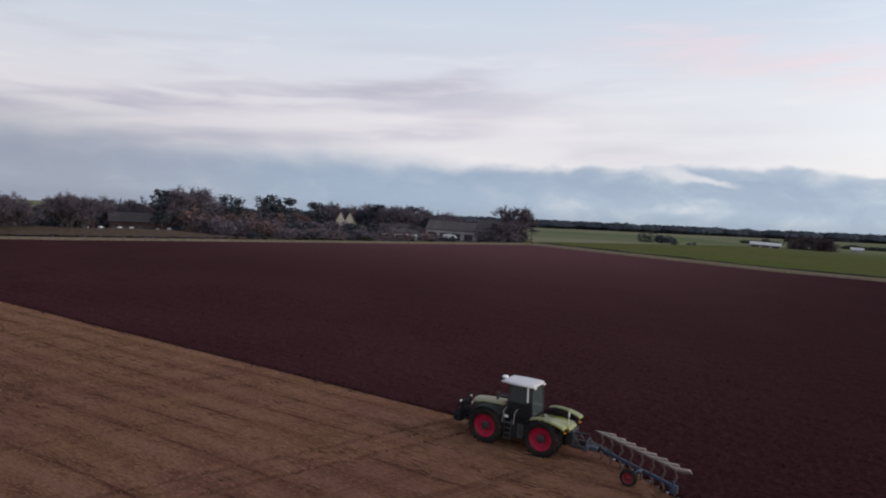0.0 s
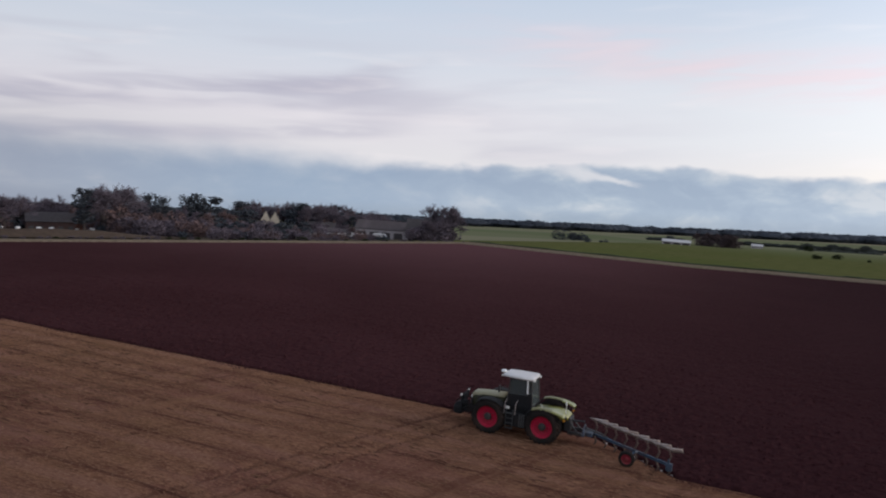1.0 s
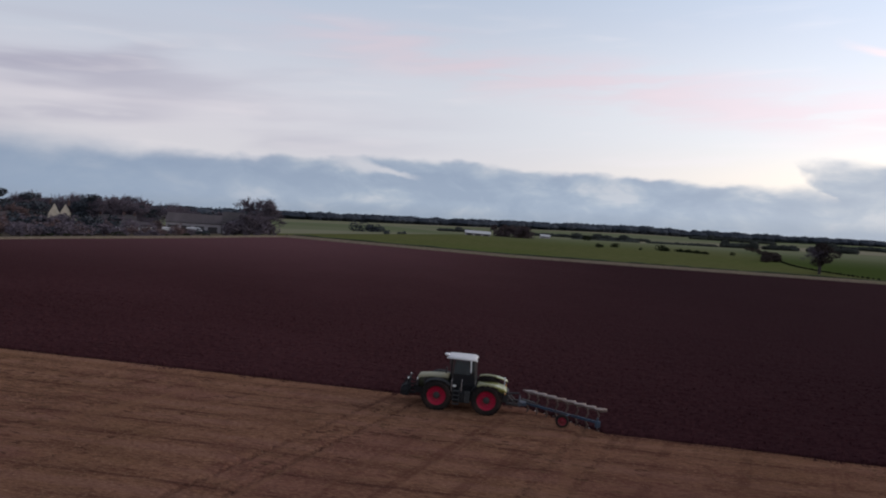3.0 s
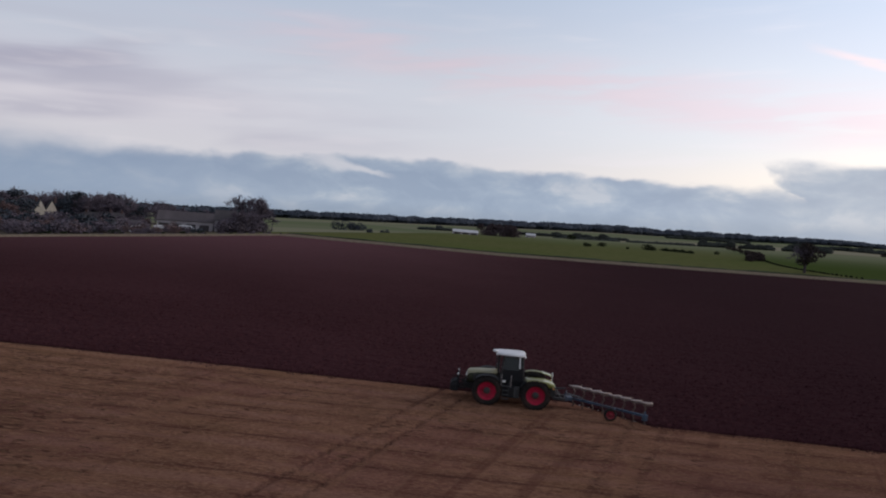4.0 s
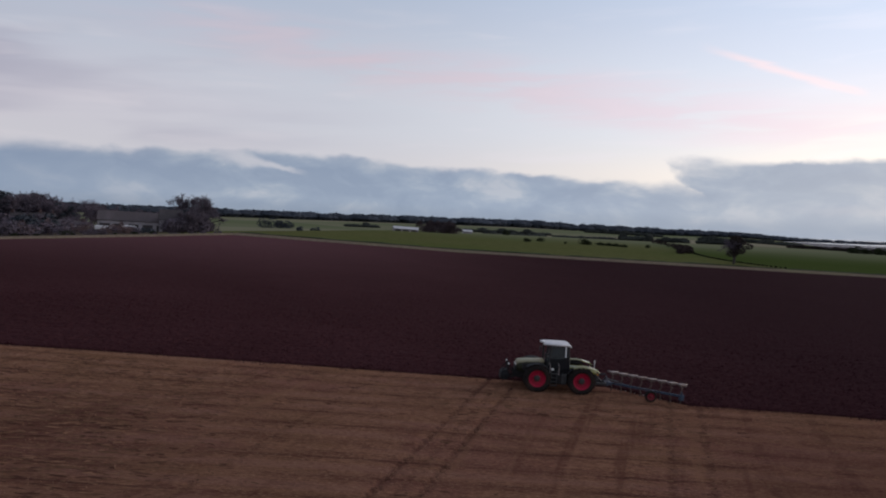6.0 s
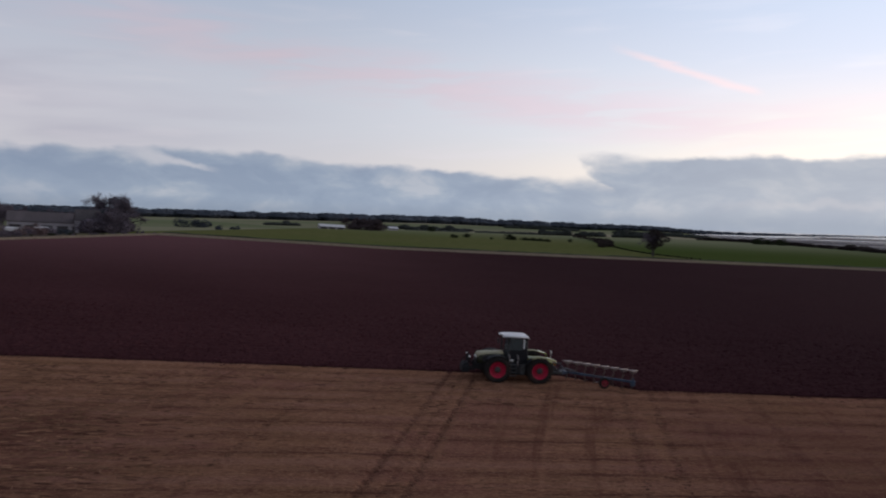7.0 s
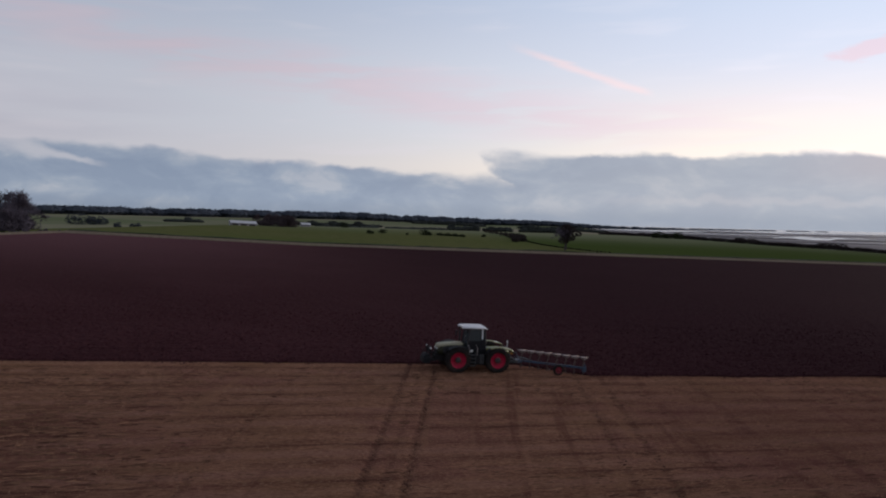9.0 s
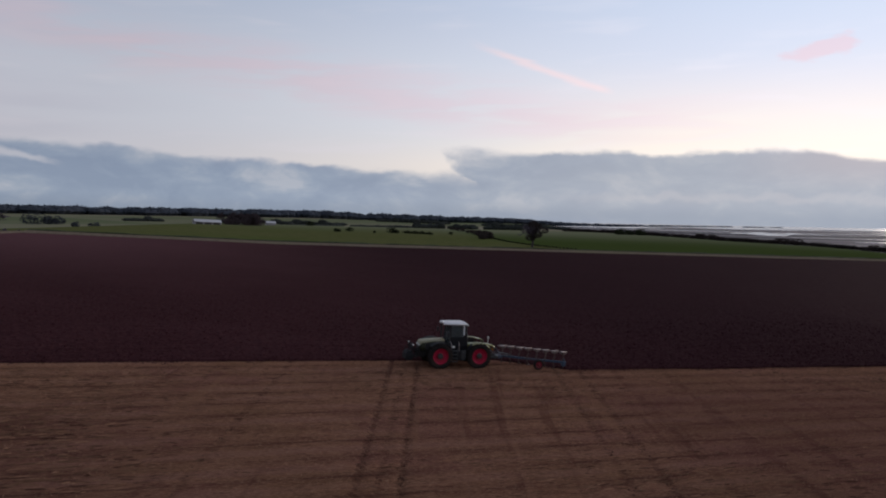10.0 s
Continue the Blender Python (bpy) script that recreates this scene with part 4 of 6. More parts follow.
    for s in (-1, 1):
        tagged(mudguard("mudguard", t, -1.83, s, M_CABDARK, 0.94, 1.66, 44, 136, 1.165, 0.04), "black front mudguard")
        # rear wing: rises over the wheel, then runs back nearly level
        front = [(-1.13, 1.60), (-1.0, 1.84), (-0.74, 2.065)]
        wing = [(-0.74, 2.09), (-0.40, 2.19), (0.1, 2.21), (0.55, 2.16)]
        tip = [(0.55, 2.165), (0.95, 2.08), (1.25, 1.99), (1.38, 1.88), (1.38, 1.72)]
        guard = None
        for name, line, mat, lab, y0, y1 in (("mudguard", wing, M_PALE, "pale green rear mudguard", 1.22, 1.66), ("guard_front", front, M_CABDARK, "black front edge of the mudguard", 1.20, 1.65), ("wing_tip", tip, M_GREENPAINT, "yellow-green rear wing tip", 1.04, 1.68)):
            bm = bmesh.new()
            loft(bm, [[(1.80 + dx, s * yy, z + dz) for yy, dz in ((y0, -0.02), (y0 + 0.03, 0.04), (y1 - 0.10, 0.05), (y1, -0.02), (y1 - 0.02, -0.08), (y1 - 0.10, -0.02))] for dx, z in line])
            bmesh.ops.recalc_face_normals(bm, faces=bm.faces)
            piece = part(name, bm, mat, guard or t, lab)
            guard = guard or piece
    # cab
    bm = bmesh.new()
    box(bm, -1.10, 0.95, -0.78, 0.78, 1.30, 1.78, 0.08)
    box(bm, -0.92, 0.90, -0.84, 0.84, 1.70, 2.0, 0.05)
    for s in (-1, 1):
        box(bm, -0.84, 0.84, s * 0.80 - 0.025, s * 0.80 + 0.025, 1.95, 2.62, 0.02)
        box(bm, 0.50, 0.80, s * 0.80 - 0.02, s * 0.80 + 0.02, 2.62, 2.80, 0.02)
    part("cab_base", bm, M_CABDARK, t, "black cab floor and side panels")
    corners = [((-0.86, -0.80, 1.9), (-0.68, -0.78, 3.68)), ((-0.86, 0.80, 1.9), (-0.68, 0.78, 3.68)),
               ((0.86, -0.82, 1.9), (0.72, -0.80, 3.68)), ((0.86, 0.82, 1.9), (0.72, 0.80, 3.68))]
    for a, b in corners:
        bm = bmesh.new()
        rod(bm, a, b, 0.045, 0.045, 6)
        part("cab_post", bm, M_DARK, t, "slim black cab post")
    for sy in (-1, 1):
        bm = bmesh.new()
        rod(bm, (0.50, sy * 0.83, 2.78), (0.46, sy * 0.81, 3.66), 0.055, n=6)
        part("door_post", bm, M_WHITE if sy < 0 else M_DARK, t, "white door post" if sy < 0 else "black door post")
        bm = bmesh.new()
        loft(bm, [[(-0.77, sy * 0.79, 2.6), (-0.68, sy * 0.77, 3.66), (-0.68, sy * 0.755, 3.66), (-0.77, sy * 0.775, 2.6)], [(0.79, sy * 0.81, 2.6), (0.70, sy * 0.79, 3.66), (0.70, sy * 0.775, 3.66), (0.79, sy * 0.795, 2.6)]])
        p = part("side_window", bm, M_GLASS, t, "tinted cab side window")
        p.visible_shadow = False
    for a, b, nm in ((-0.82, -0.68, "windscreen"), (0.85, 0.71, "rear_window")):
        bm = bmesh.new()
        loft(bm, [[(a, -0.75, 2.0), (b, -0.73, 3.66), (b + 0.015, -0.73, 3.66), (a + 0.015, -0.75, 2.0)], [(a, 0.75, 2.0), (b, 0.73, 3.66), (b + 0.015, 0.73, 3.66), (a + 0.015, 0.75, 2.0)]])
        p = part(nm, bm, M_GLASS, t, "tinted cab glass")
        p.visible_shadow = False
    bm = bmesh.new()
    loft(bm, [[(x, y, z) for x, y in ((-1.22 * k - 0.06, -0.80 * k), (-0.4, -0.92 * k), (0.76 * k, -0.90 * k), (0.86 * k, -0.6 * k), (0.86 * k, 0.6 * k), (0.76 * k, 0.90 * k), (-0.4, 0.92 * k), (-1.22 * k - 0.06, 0.80 * k))] for z, k in ((3.66, 0.95), (3.69, 1.0), (3.74, 1.01), (3.79, 0.97), (3.83, 0.88), (3.86, 0.6), (3.87, 0.3))])
    bmesh.ops.recalc_face_normals(bm, faces=bm.faces)
    part("cab_roof", bm, M_ROOFWHITE, t, "white rounded cab roof", True)
    for s in (-1, 1):
        bm = bmesh.new()
        box(bm, -1.36, -1.18, s * 0.56 - 0.16, s * 0.56 + 0.16, 3.64, 3.74, 0.03)
        part("roof_light", bm, M_LAMP, t, "clear work light under the roof edge")
    for s in (-1, 1):
        bm = bmesh.new()
        box(bm, 0.80, 0.92, s * 0.66 - 0.14, s * 0.66 + 0.14, 3.60, 3.70, 0.03)
        part("work_light", bm, M_LAMP, t, "rear work light")
        bm = bmesh.new()
        rod(bm, (-0.95, s * 0.82, 3.1), (-1.25, s * 1.25, 3.0), 0.02, n=6)
        box(bm, -1.30, -1.22, s * 1.28 - 0.13, s * 1.28 + 0.13, 2.72, 3.16, 0.03)
        part("mirror", bm, M_DARK, t, "black side mirror")
    bm = bmesh.new()
    lathe(bm, [(0.10, 3.72), (0.19, 3.76), (0.20, 3.84), (0.15, 3.90), (0.04, 3.92)], 18, "z", (-1.40, -0.10, 0.02))
    part("receiver", bm, M_WHITE, t, "white receiver dome on the roof edge", True)
    bm = bmesh.new()
    box(bm, -0.35, 0.25, -0.3, 0.3, 1.95, 2.32, 0.09)
    box(bm, 0.12, 0.32, -0.29, 0.29, 2.30, 3.02, 0.08)
    part("seat", bm, M_DARK, t, "black empty cab seat")
    bm = bmesh.new()
    rod(bm, (-0.95, 0, 1.95), (-0.72, 0, 2.55), 0.05)
    lathe(bm, [(0.20, 0.0), (0.22, 0.02), (0.20, 0.04)], 16, "z", (-0.68, 0, 2.58))
    part("steering_column", bm, M_DARK, t)
    # near and far flank: tank, steps, rails
    for s in (-1, 1):
        bm = bmesh.new()
        box(bm, -0.72, 0.62, s * 1.02 - 0.36, s * 1.02 + 0.36, 0.62, 1.42, 0.14)
        part("fuel_tank", bm, M_CABDARK, t, "dark grey tank between the wheels")
        bm = bmesh.new()
        for i in range(4):
            box(bm, -0.66, -0.22, s * 1.40 - 0.10, s * 1.40 + 0.10, 0.52 + i * 0.32, 0.56 + i * 0.32)
        for x in (-0.67, -0.21):
            box(bm, x - 0.02, x + 0.02, s * 1.42 - 0.04, s * 1.42 + 0.04, 0.5, 1.75)
        part("steps", bm, M_GREY, t, "grey metal access steps")
        bm = bmesh.new()
        box(bm, -0.72, -0.48, s * 1.33 - 0.02, s * 1.33 + 0.02, 1.76, 1.92, 0.01)
        part("side_plate", bm, M_LAMP, t, "small white plate above the steps")
        for x in (-0.80, -0.08):
            bm = bmesh.new()
            rod(bm, (x, s * 1.42, 1.45), (x, s * 1.30, 2.15), 0.024, n=6)
            rod(bm, (x, s * 1.30, 2.15), (x, s * 0.90, 2.25), 0.024, n=6)
            part("handrail", bm, M_STEEL, t, "pale bent handrail")
        bm = bmesh.new()
        for i in range(3):
            rod(bm, (0.25 + i * 0.14, s * 1.36, 0.7), (0.25 + i * 0.14, s * 1.36, 1.55), 0.05, n=10)
        part("air_tank", bm, M_GREY, t, "grey upright cylinders")
    bm = bmesh.new()
    rod(bm, (-1.06, 0.84, 1.9), (-1.06, 0.84, 3.35), 0.085, n=14)
    rod(bm, (-1.06, 0.84, 3.33), (-1.14, 0.84, 3.62), 0.06, n=12)
    part("exhaust", bm, M_DARK, t, "black upright exhaust")
    bm = bmesh.new()
    rod(bm, (3.0, -0.45, 1.75), (3.0, -0.45, 2.45), 0.025, n=8)
    rod(bm, (3.0, -0.45, 2.40), (3.0, -0.45, 2.62), 0.06, 0.05, 10)
    part("marker_pole", bm, M_LAMP, t, "pale upright marker lamp on a pole")
    bm = bmesh.new()
    for s in (-1, 1):
        box(bm, 3.2, 4.15, s * 0.48 - 0.06, s * 0.48 + 0.06, 0.62, 0.82, 0.02)
        rod(bm, (3.1, s * 0.40, 1.55), (3.8, s * 0.48, 0.80), 0.05)
        rod(bm, (3.0, s * 0.40, 1.45), (3.3, s * 0.44, 1.60), 0.07)
    rod(bm, (3.1, 0, 1.35), (4.15, 0, 1.45), 0.06)
    box(bm, 2.9, 3.35, -0.5, 0.5, 0.75, 1.6, 0.08)
    part("rear_linkage", bm, M_DARK, t, "black three-point linkage")
    for s in (-1, 1):
        bm = bmesh.new()
        box(bm, 3.06, 3.15, s * 1.28 - 0.16, s * 1.28 + 0.16, 1.60, 1.72, 0.02)
        part("tail_lamp", bm, M_AMBER, t, "amber tail lamp")
    return t


def plough_body(bm_leg, bm_board, o, up):
    """One share: a curved leg from the beam and a twisted mouldboard. up: 1 for the idle upper row, -1 in work."""
    k = 1.02 if up > 0 else 1.0
    rod(bm_leg, (o.x, o.y, o.z), (o.x + 0.20, o.y + 0.04, o.z + up * 0.45 * k), 0.06, n=6)
    rod(bm_leg, (o.x + 0.20, o.y + 0.04, o.z + up * 0.45 * k), (o.x + 0.02, o.y + 0.06, o.z + up * 0.86 * k), 0.055, 0.04, 6)
    rings = []
    for i in range(8):
        s = i / 7
        x, y = o.x - 0.34 + 1.10 * s, o.y + 0.02 + 0.44 * s ** 1.5
        lean = 0.10 + 0.34 * s * s
        lo = (0.98 - 0.05 * s - 0.06 * s * s) * k
        hi = lo - (0.08 + (0.33 if up > 0 else 0.22) * math.sin(min(1, s * 1.5) * math.pi * 0.5) - 0.10 * s) * k
        mid = lo * 0.6 + hi * 0.4
        rings.append([(x, y, o.z + up * lo), (x + 0.03, y + lean * 0.25, o.z + up * mid), (x + 0.05, y + lean * 0.75, o.z + up * hi), (x + 0.06, y + lean * 0.75 + 0.03, o.z + up * hi), (x + 0.02, y + lean * 0.25 + 0.035, o.z + up * mid), (x, y + 0.03, o.z + up * lo)])
    loft(bm_board, rings)
    bmesh.ops.recalc_face_normals(bm_board, faces=bm_board.faces)


def build_plough():
    p = tagged(new("plough"), "blue reversible plough with scoured steel mouldboards, hitched to the tractor", "plough")
    a, b = Vector((4.45, 0.50, 0.66)), Vector((9.75, -2.50, 0.66))
    along = (b - a).normalized()
    turn = math.atan2(along.y, along.x)
    bm = bmesh.new()
    box(bm, -0.15, (b - a).length + 0.1, -0.07, 0.07, -0.08, 0.08, 0.02, Matrix.Translation(a) @ Matrix.Rotation(turn, 4, "Z"))
    part("beam", bm, M_BLUE, p, "blue square plough beam")
    bm = bmesh.new()
    box(bm, 4.10, 4.28, -0.55, 0.55, 0.60, 0.80, 0.03)
    for s in (-1, 1):
        box(bm, 4.12, 4.26, s * 0.48 - 0.05, s * 0.48 + 0.05, 0.60, 0.95, 0.02)
        rod(bm, (4.18, s * 0.46, 0.92), (4.2, 0, 1.28), 0.05)
    box(bm, 4.2, 4.70, -0.14, 0.62, 0.56, 0.80, 0.04)
    part("headstock", bm, M_BLUE, p, "blue headstock frame")
    bm = bmesh.new()
    rod(bm, (4.3, -0.10, 1.08), (5.3, 0.0, 0.86), 0.06, n=10)
    rod(bm, (5.2, 0.0, 0.88), (5.7, -0.1, 0.74), 0.035, n=8)
    part("turnover_ram", bm, M_GREY, p, "grey hydraulic ram")
    count = 8
    for i in range(count):
        o = a + (b - a) * ((i + 0.35) / (count - 0.35))
        for up in (1, -1):
            leg, board = bmesh.new(), bmesh.new()
            plough_body(leg, board, o, up)
            q = part("leg", leg, M_RUST, p)
            part("mouldboard", board, M_STEEL, p, "scoured steel mouldboard", True)
    bm = bmesh.new()
    rod(bm, b + Vector((-0.1, -0.1, -0.35)), b + Vector((-0.1, -0.1, 0.35)), 0.06, n=8)
    box(bm, b.x - 0.25, b.x + 0.12, b.y - 0.14, b.y + 0.10, b.z - 0.32, b.z + 0.12, 0.04)
    part("end_frame", bm, M_BLUE, p, "bright blue end frame")
    w = Vector((7.25, -2.35, 0.46))
    bm = bmesh.new()
    rod(bm, a + (b - a) * 0.62, (7.6, -1.95, 0.80), 0.07, n=8)
    rod(bm, (7.6, -1.95, 0.80), w, 0.06, n=8)
    part("wheel_arm", bm, M_BLUE, p, "blue depth wheel arm")
    hub = new("depth_wheel")
    hub.parent = p
    hub.location = w
    bm = bmesh.new()
    lathe(bm, [(0.30, -0.14), (0.42, -0.15), (0.47, -0.08), (0.47, 0.08), (0.42, 0.15), (0.30, 0.14)], 28)
    for f in list(bm.faces):
        if len(f.verts) > 4:
            bm.faces.remove(f)
    part("tyre", bm, M_TYRE, hub, "small black depth wheel tyre", True)
    bm = bmesh.new()
    lathe(bm, [(0.31, -0.13), (0.28, -0.08), (0.12, -0.06), (0.10, -0.13), (0.02, -0.13)], 24)
    for f in [f for f in bm.faces if len(f.verts) > 4 and f.calc_area() > 0.1]:
        bm.faces.remove(f)
    part("rim", bm, M_DULLRED, hub, "dull red depth wheel rim", True)


build_tractor()
build_plough()


# ---- trees and hedges ----
def cloud(rng, lumps, count, size, flat=0.6):
    """Small leaf sprays scattered in lumps (centre, radii)."""
    verts, faces = [], []
    weight = np.array([r[0] * r[1] * r[2] for _, r in lumps]) ** 0.7
    picks = rng.choice(len(lumps), count, p=weight / weight.sum())
    for j in picks:
        c, r = lumps[j]
        d = rng.normal(size=3)
        d /= np.linalg.norm(d)
        p = np.array(c) + d * np.array(r) * rng.uniform(0.55, 1.05) ** 0.6
        u, v = rng.normal(size=3), rng.normal(size=3)
        u *= size * rng.uniform(0.5, 1.3) / np.linalg.norm(u)
        v *= size * rng.uniform(0.5, 1.3) / np.linalg.norm(v)
        u[2] *= flat
        n = len(verts)
        verts += [p - u, p + v * 0.8, p + u, p - v * 0.8]
        faces += [(n, n + 1, n + 2), (n, n + 2, n + 3)]
    return verts, faces


def twigs(rng, height, spread, levels=5, thick=0.10):
    """Bare branches: tapered three-sided limbs that fork again and again."""
    verts, faces = [[], []], [[], []]

    def limb(p, d, length, r, level):
        q = p + d * length
        side = np.cross(d, (0.3, 0.5, 0.81))
        side /= np.linalg.norm(side)
        other = np.cross(d, side)
        which = 0 if level < 2 else 1
        vs, fs = verts[which], faces[which]
        n = len(vs)
        for at, rr in ((p, r), (q, r * 0.62)):
            for k in range(3):
                a = 2.094 * k
                vs.append(at + rr * (math.cos(a) * side + math.sin(a) * other))
        for k in range(3):
            fs.append((n + k, n + (k + 1) % 3, n + 3 + (k + 1) % 3, n + 3 + k))
        if level >= levels:
            return
        for _ in range(3 if level < 1 else rng.choice([3, 4]) if level < 4 else 4):
            e = d + rng.normal(size=3) * spread
            e[2] += 0.15
            e /= np.linalg.norm(e)
            start = p + d * length * rng.uniform(0.55, 1.0)
            limb(start, e, length * rng.uniform(0.58, 0.82), max(r * 0.55, 0.030), level + 1)

    limb(np.array([0, 0, -0.3]), np.array([0.0, 0.03, 1.0]), height * 0.30, thick * height * 0.22, 0)
    top = max(v[2] for v in verts[1])
    k = height / top
    return [[(v[0] * k, v[1] * k, v[2] * k) for v in vs] for vs in verts], faces


def bare_tree(seed, height, name="bare_tree", label="leafless broad tree with fine brown twigs", spread=0.42, mat=None):
    rng = np.random.RandomState(seed)
    vs, fs = twigs(rng, height, spread)
    t = tagged(new(name), label, "tree", "bare trees")
    raw("trunk", vs[0], fs[0], M_BARK, t)
    ends = np.array(vs[1])[rng.randint(0, len(vs[1]), 2600)]
    verts, faces = list(vs[1]), list(fs[1])
    for p in ends:
        u, v = rng.normal(size=3), rng.normal(size=3)
        u[2] += 0.5
        u *= 0.042 * height * rng.uniform(0.6, 1.3) / np.linalg.norm(u)
        v *= 0.0055 * height / np.linalg.norm(v)
        n = len(verts)
        verts += [tuple(p - v), tuple(p + v), tuple(p + u)]
        faces.append((n, n + 1, n + 2))
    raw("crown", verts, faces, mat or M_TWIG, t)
    return t


def dark_tree(seed, height, width, name="pine_tree", label="dark evergreen pine with layered crown", low=0.35, layers=5, mat=None, count=1500, size=0.34):
    rng = np.random.RandomState(seed)
    t = tagged(new(name), label, "tree", "evergreen trees")
    bm = bmesh.new()
    rod(bm, (0, 0, -0.3), (0.1, 0, height * 0.92), 0.035 * height, 0.012 * height, 8)
    lumps = []
    for i in range(layers):
        s = i / max(1, layers - 1)
        z = height * (low + (0.94 - low) * s)
        w = width * (0.50 - 0.22 * s) * rng.uniform(0.8, 1.15)
        for _ in range(4):
            a = rng.uniform(0, 6.28)
            o = w * rng.uniform(0.25, 0.75)
            c = (o * math.cos(a), o * math.sin(a), z + rng.uniform(-0.04, 0.04) * height)
            lumps.append((c, (w * 0.55, w * 0.55, height * rng.uniform(0.06, 0.11))))
            rod(bm, (0, 0, z - height * 0.07), c, 0.010 * height, 0.004 * height, 5)
    part("trunk", bm, M_BARK, t)
    v, f = cloud(rng, lumps, count, size)
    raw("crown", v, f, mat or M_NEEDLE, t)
    return t


def bush(seed, width, depth, height, name="bush", label="low dark bush in the pasture", mat=None, count=500, size=0.22):
    rng = np.random.RandomState(seed)
    t = tagged(new(name), label, "bush", "hedge and thicket clumps")
    lumps = []
    for _ in range(7):
        x, y = rng.uniform(-0.35, 0.35) * width, rng.uniform(-0.35, 0.35) * depth
        hh = height * rng.uniform(0.55, 1.0) * (1 - 0.8 * abs(x / width))
        lumps.append(((x, y, hh * 0.48), (width * 0.22, depth * 0.25, hh * 0.52)))
    bm = bmesh.new()
    for c, _ in lumps[:4]:
        rod(bm, (c[0] * 0.3, c[1] * 0.3, -0.2), (c[0], c[1], c[2]), 0.05, 0.03, 5)
    part("stems", bm, M_BARK, t)
    v, f = cloud(rng, lumps, count, size, 0.9)
    raw("leaves", v, f, mat or M_HEDGE, t)
    return t


def stand(ob, x, y, s=1.0, turn=0.0):
    ob.matrix_basis = pose(x, y, put_on(x, y) - 0.1, 0, 0, turn) @ Matrix.Diagonal((s, s, s, 1))


def again(ob, x, y, s=1.0, turn=0.0, label="", wide=1.0):
    keep = ob.scale.copy()
    ob.scale = (1, 1, 1)
    c = copy_thing(ob, pose(x, y, put_on(x, y) - 0.1, 0, 0, turn) @ Matrix.Diagonal((s * wide, s * wide, s, 1)))
    ob.scale = keep
    if label:
        tagged(c, label)
    return c


def round_tree(seed, height, width, name, label, mat=None, count=2600, size=0.26, trunk=0.3):
    """A leafy or ivy-thick crown of uneven lumps on a forked trunk."""
    rng = np.random.RandomState(seed)
    t = tagged(new(name), label, "tree")
    bm = bmesh.new()
    rod(bm, (0, 0, -0.3), (0.1, 0, height * 0.45), 0.05 * height, 0.03 * height, 8)
    lumps = []
    for _ in range(11):
        a, o = rng.uniform(0, 6.283), width * 0.5 * rng.uniform(0.05, 0.72)
        z = height * rng.uniform(trunk + 0.1, 0.86)
        k = 1.0 - 0.5 * abs(z / height - 0.6)
        c = (o * math.cos(a) * k, o * math.sin(a) * k, z)
        lumps.append((c, (width * rng.uniform(0.14, 0.24), width * rng.uniform(0.14, 0.24), height * rng.uniform(0.10, 0.17))))
        rod(bm, (0, 0, height * rng.uniform(0.2, 0.42)), c, 0.014 * height, 0.006 * height, 5)
    part("trunk", bm, M_BARK, t)
    v, f = cloud(rng, lumps, count, size, 0.9)
    raw("crown", v, f, mat or M_HEDGE, t)
    return t


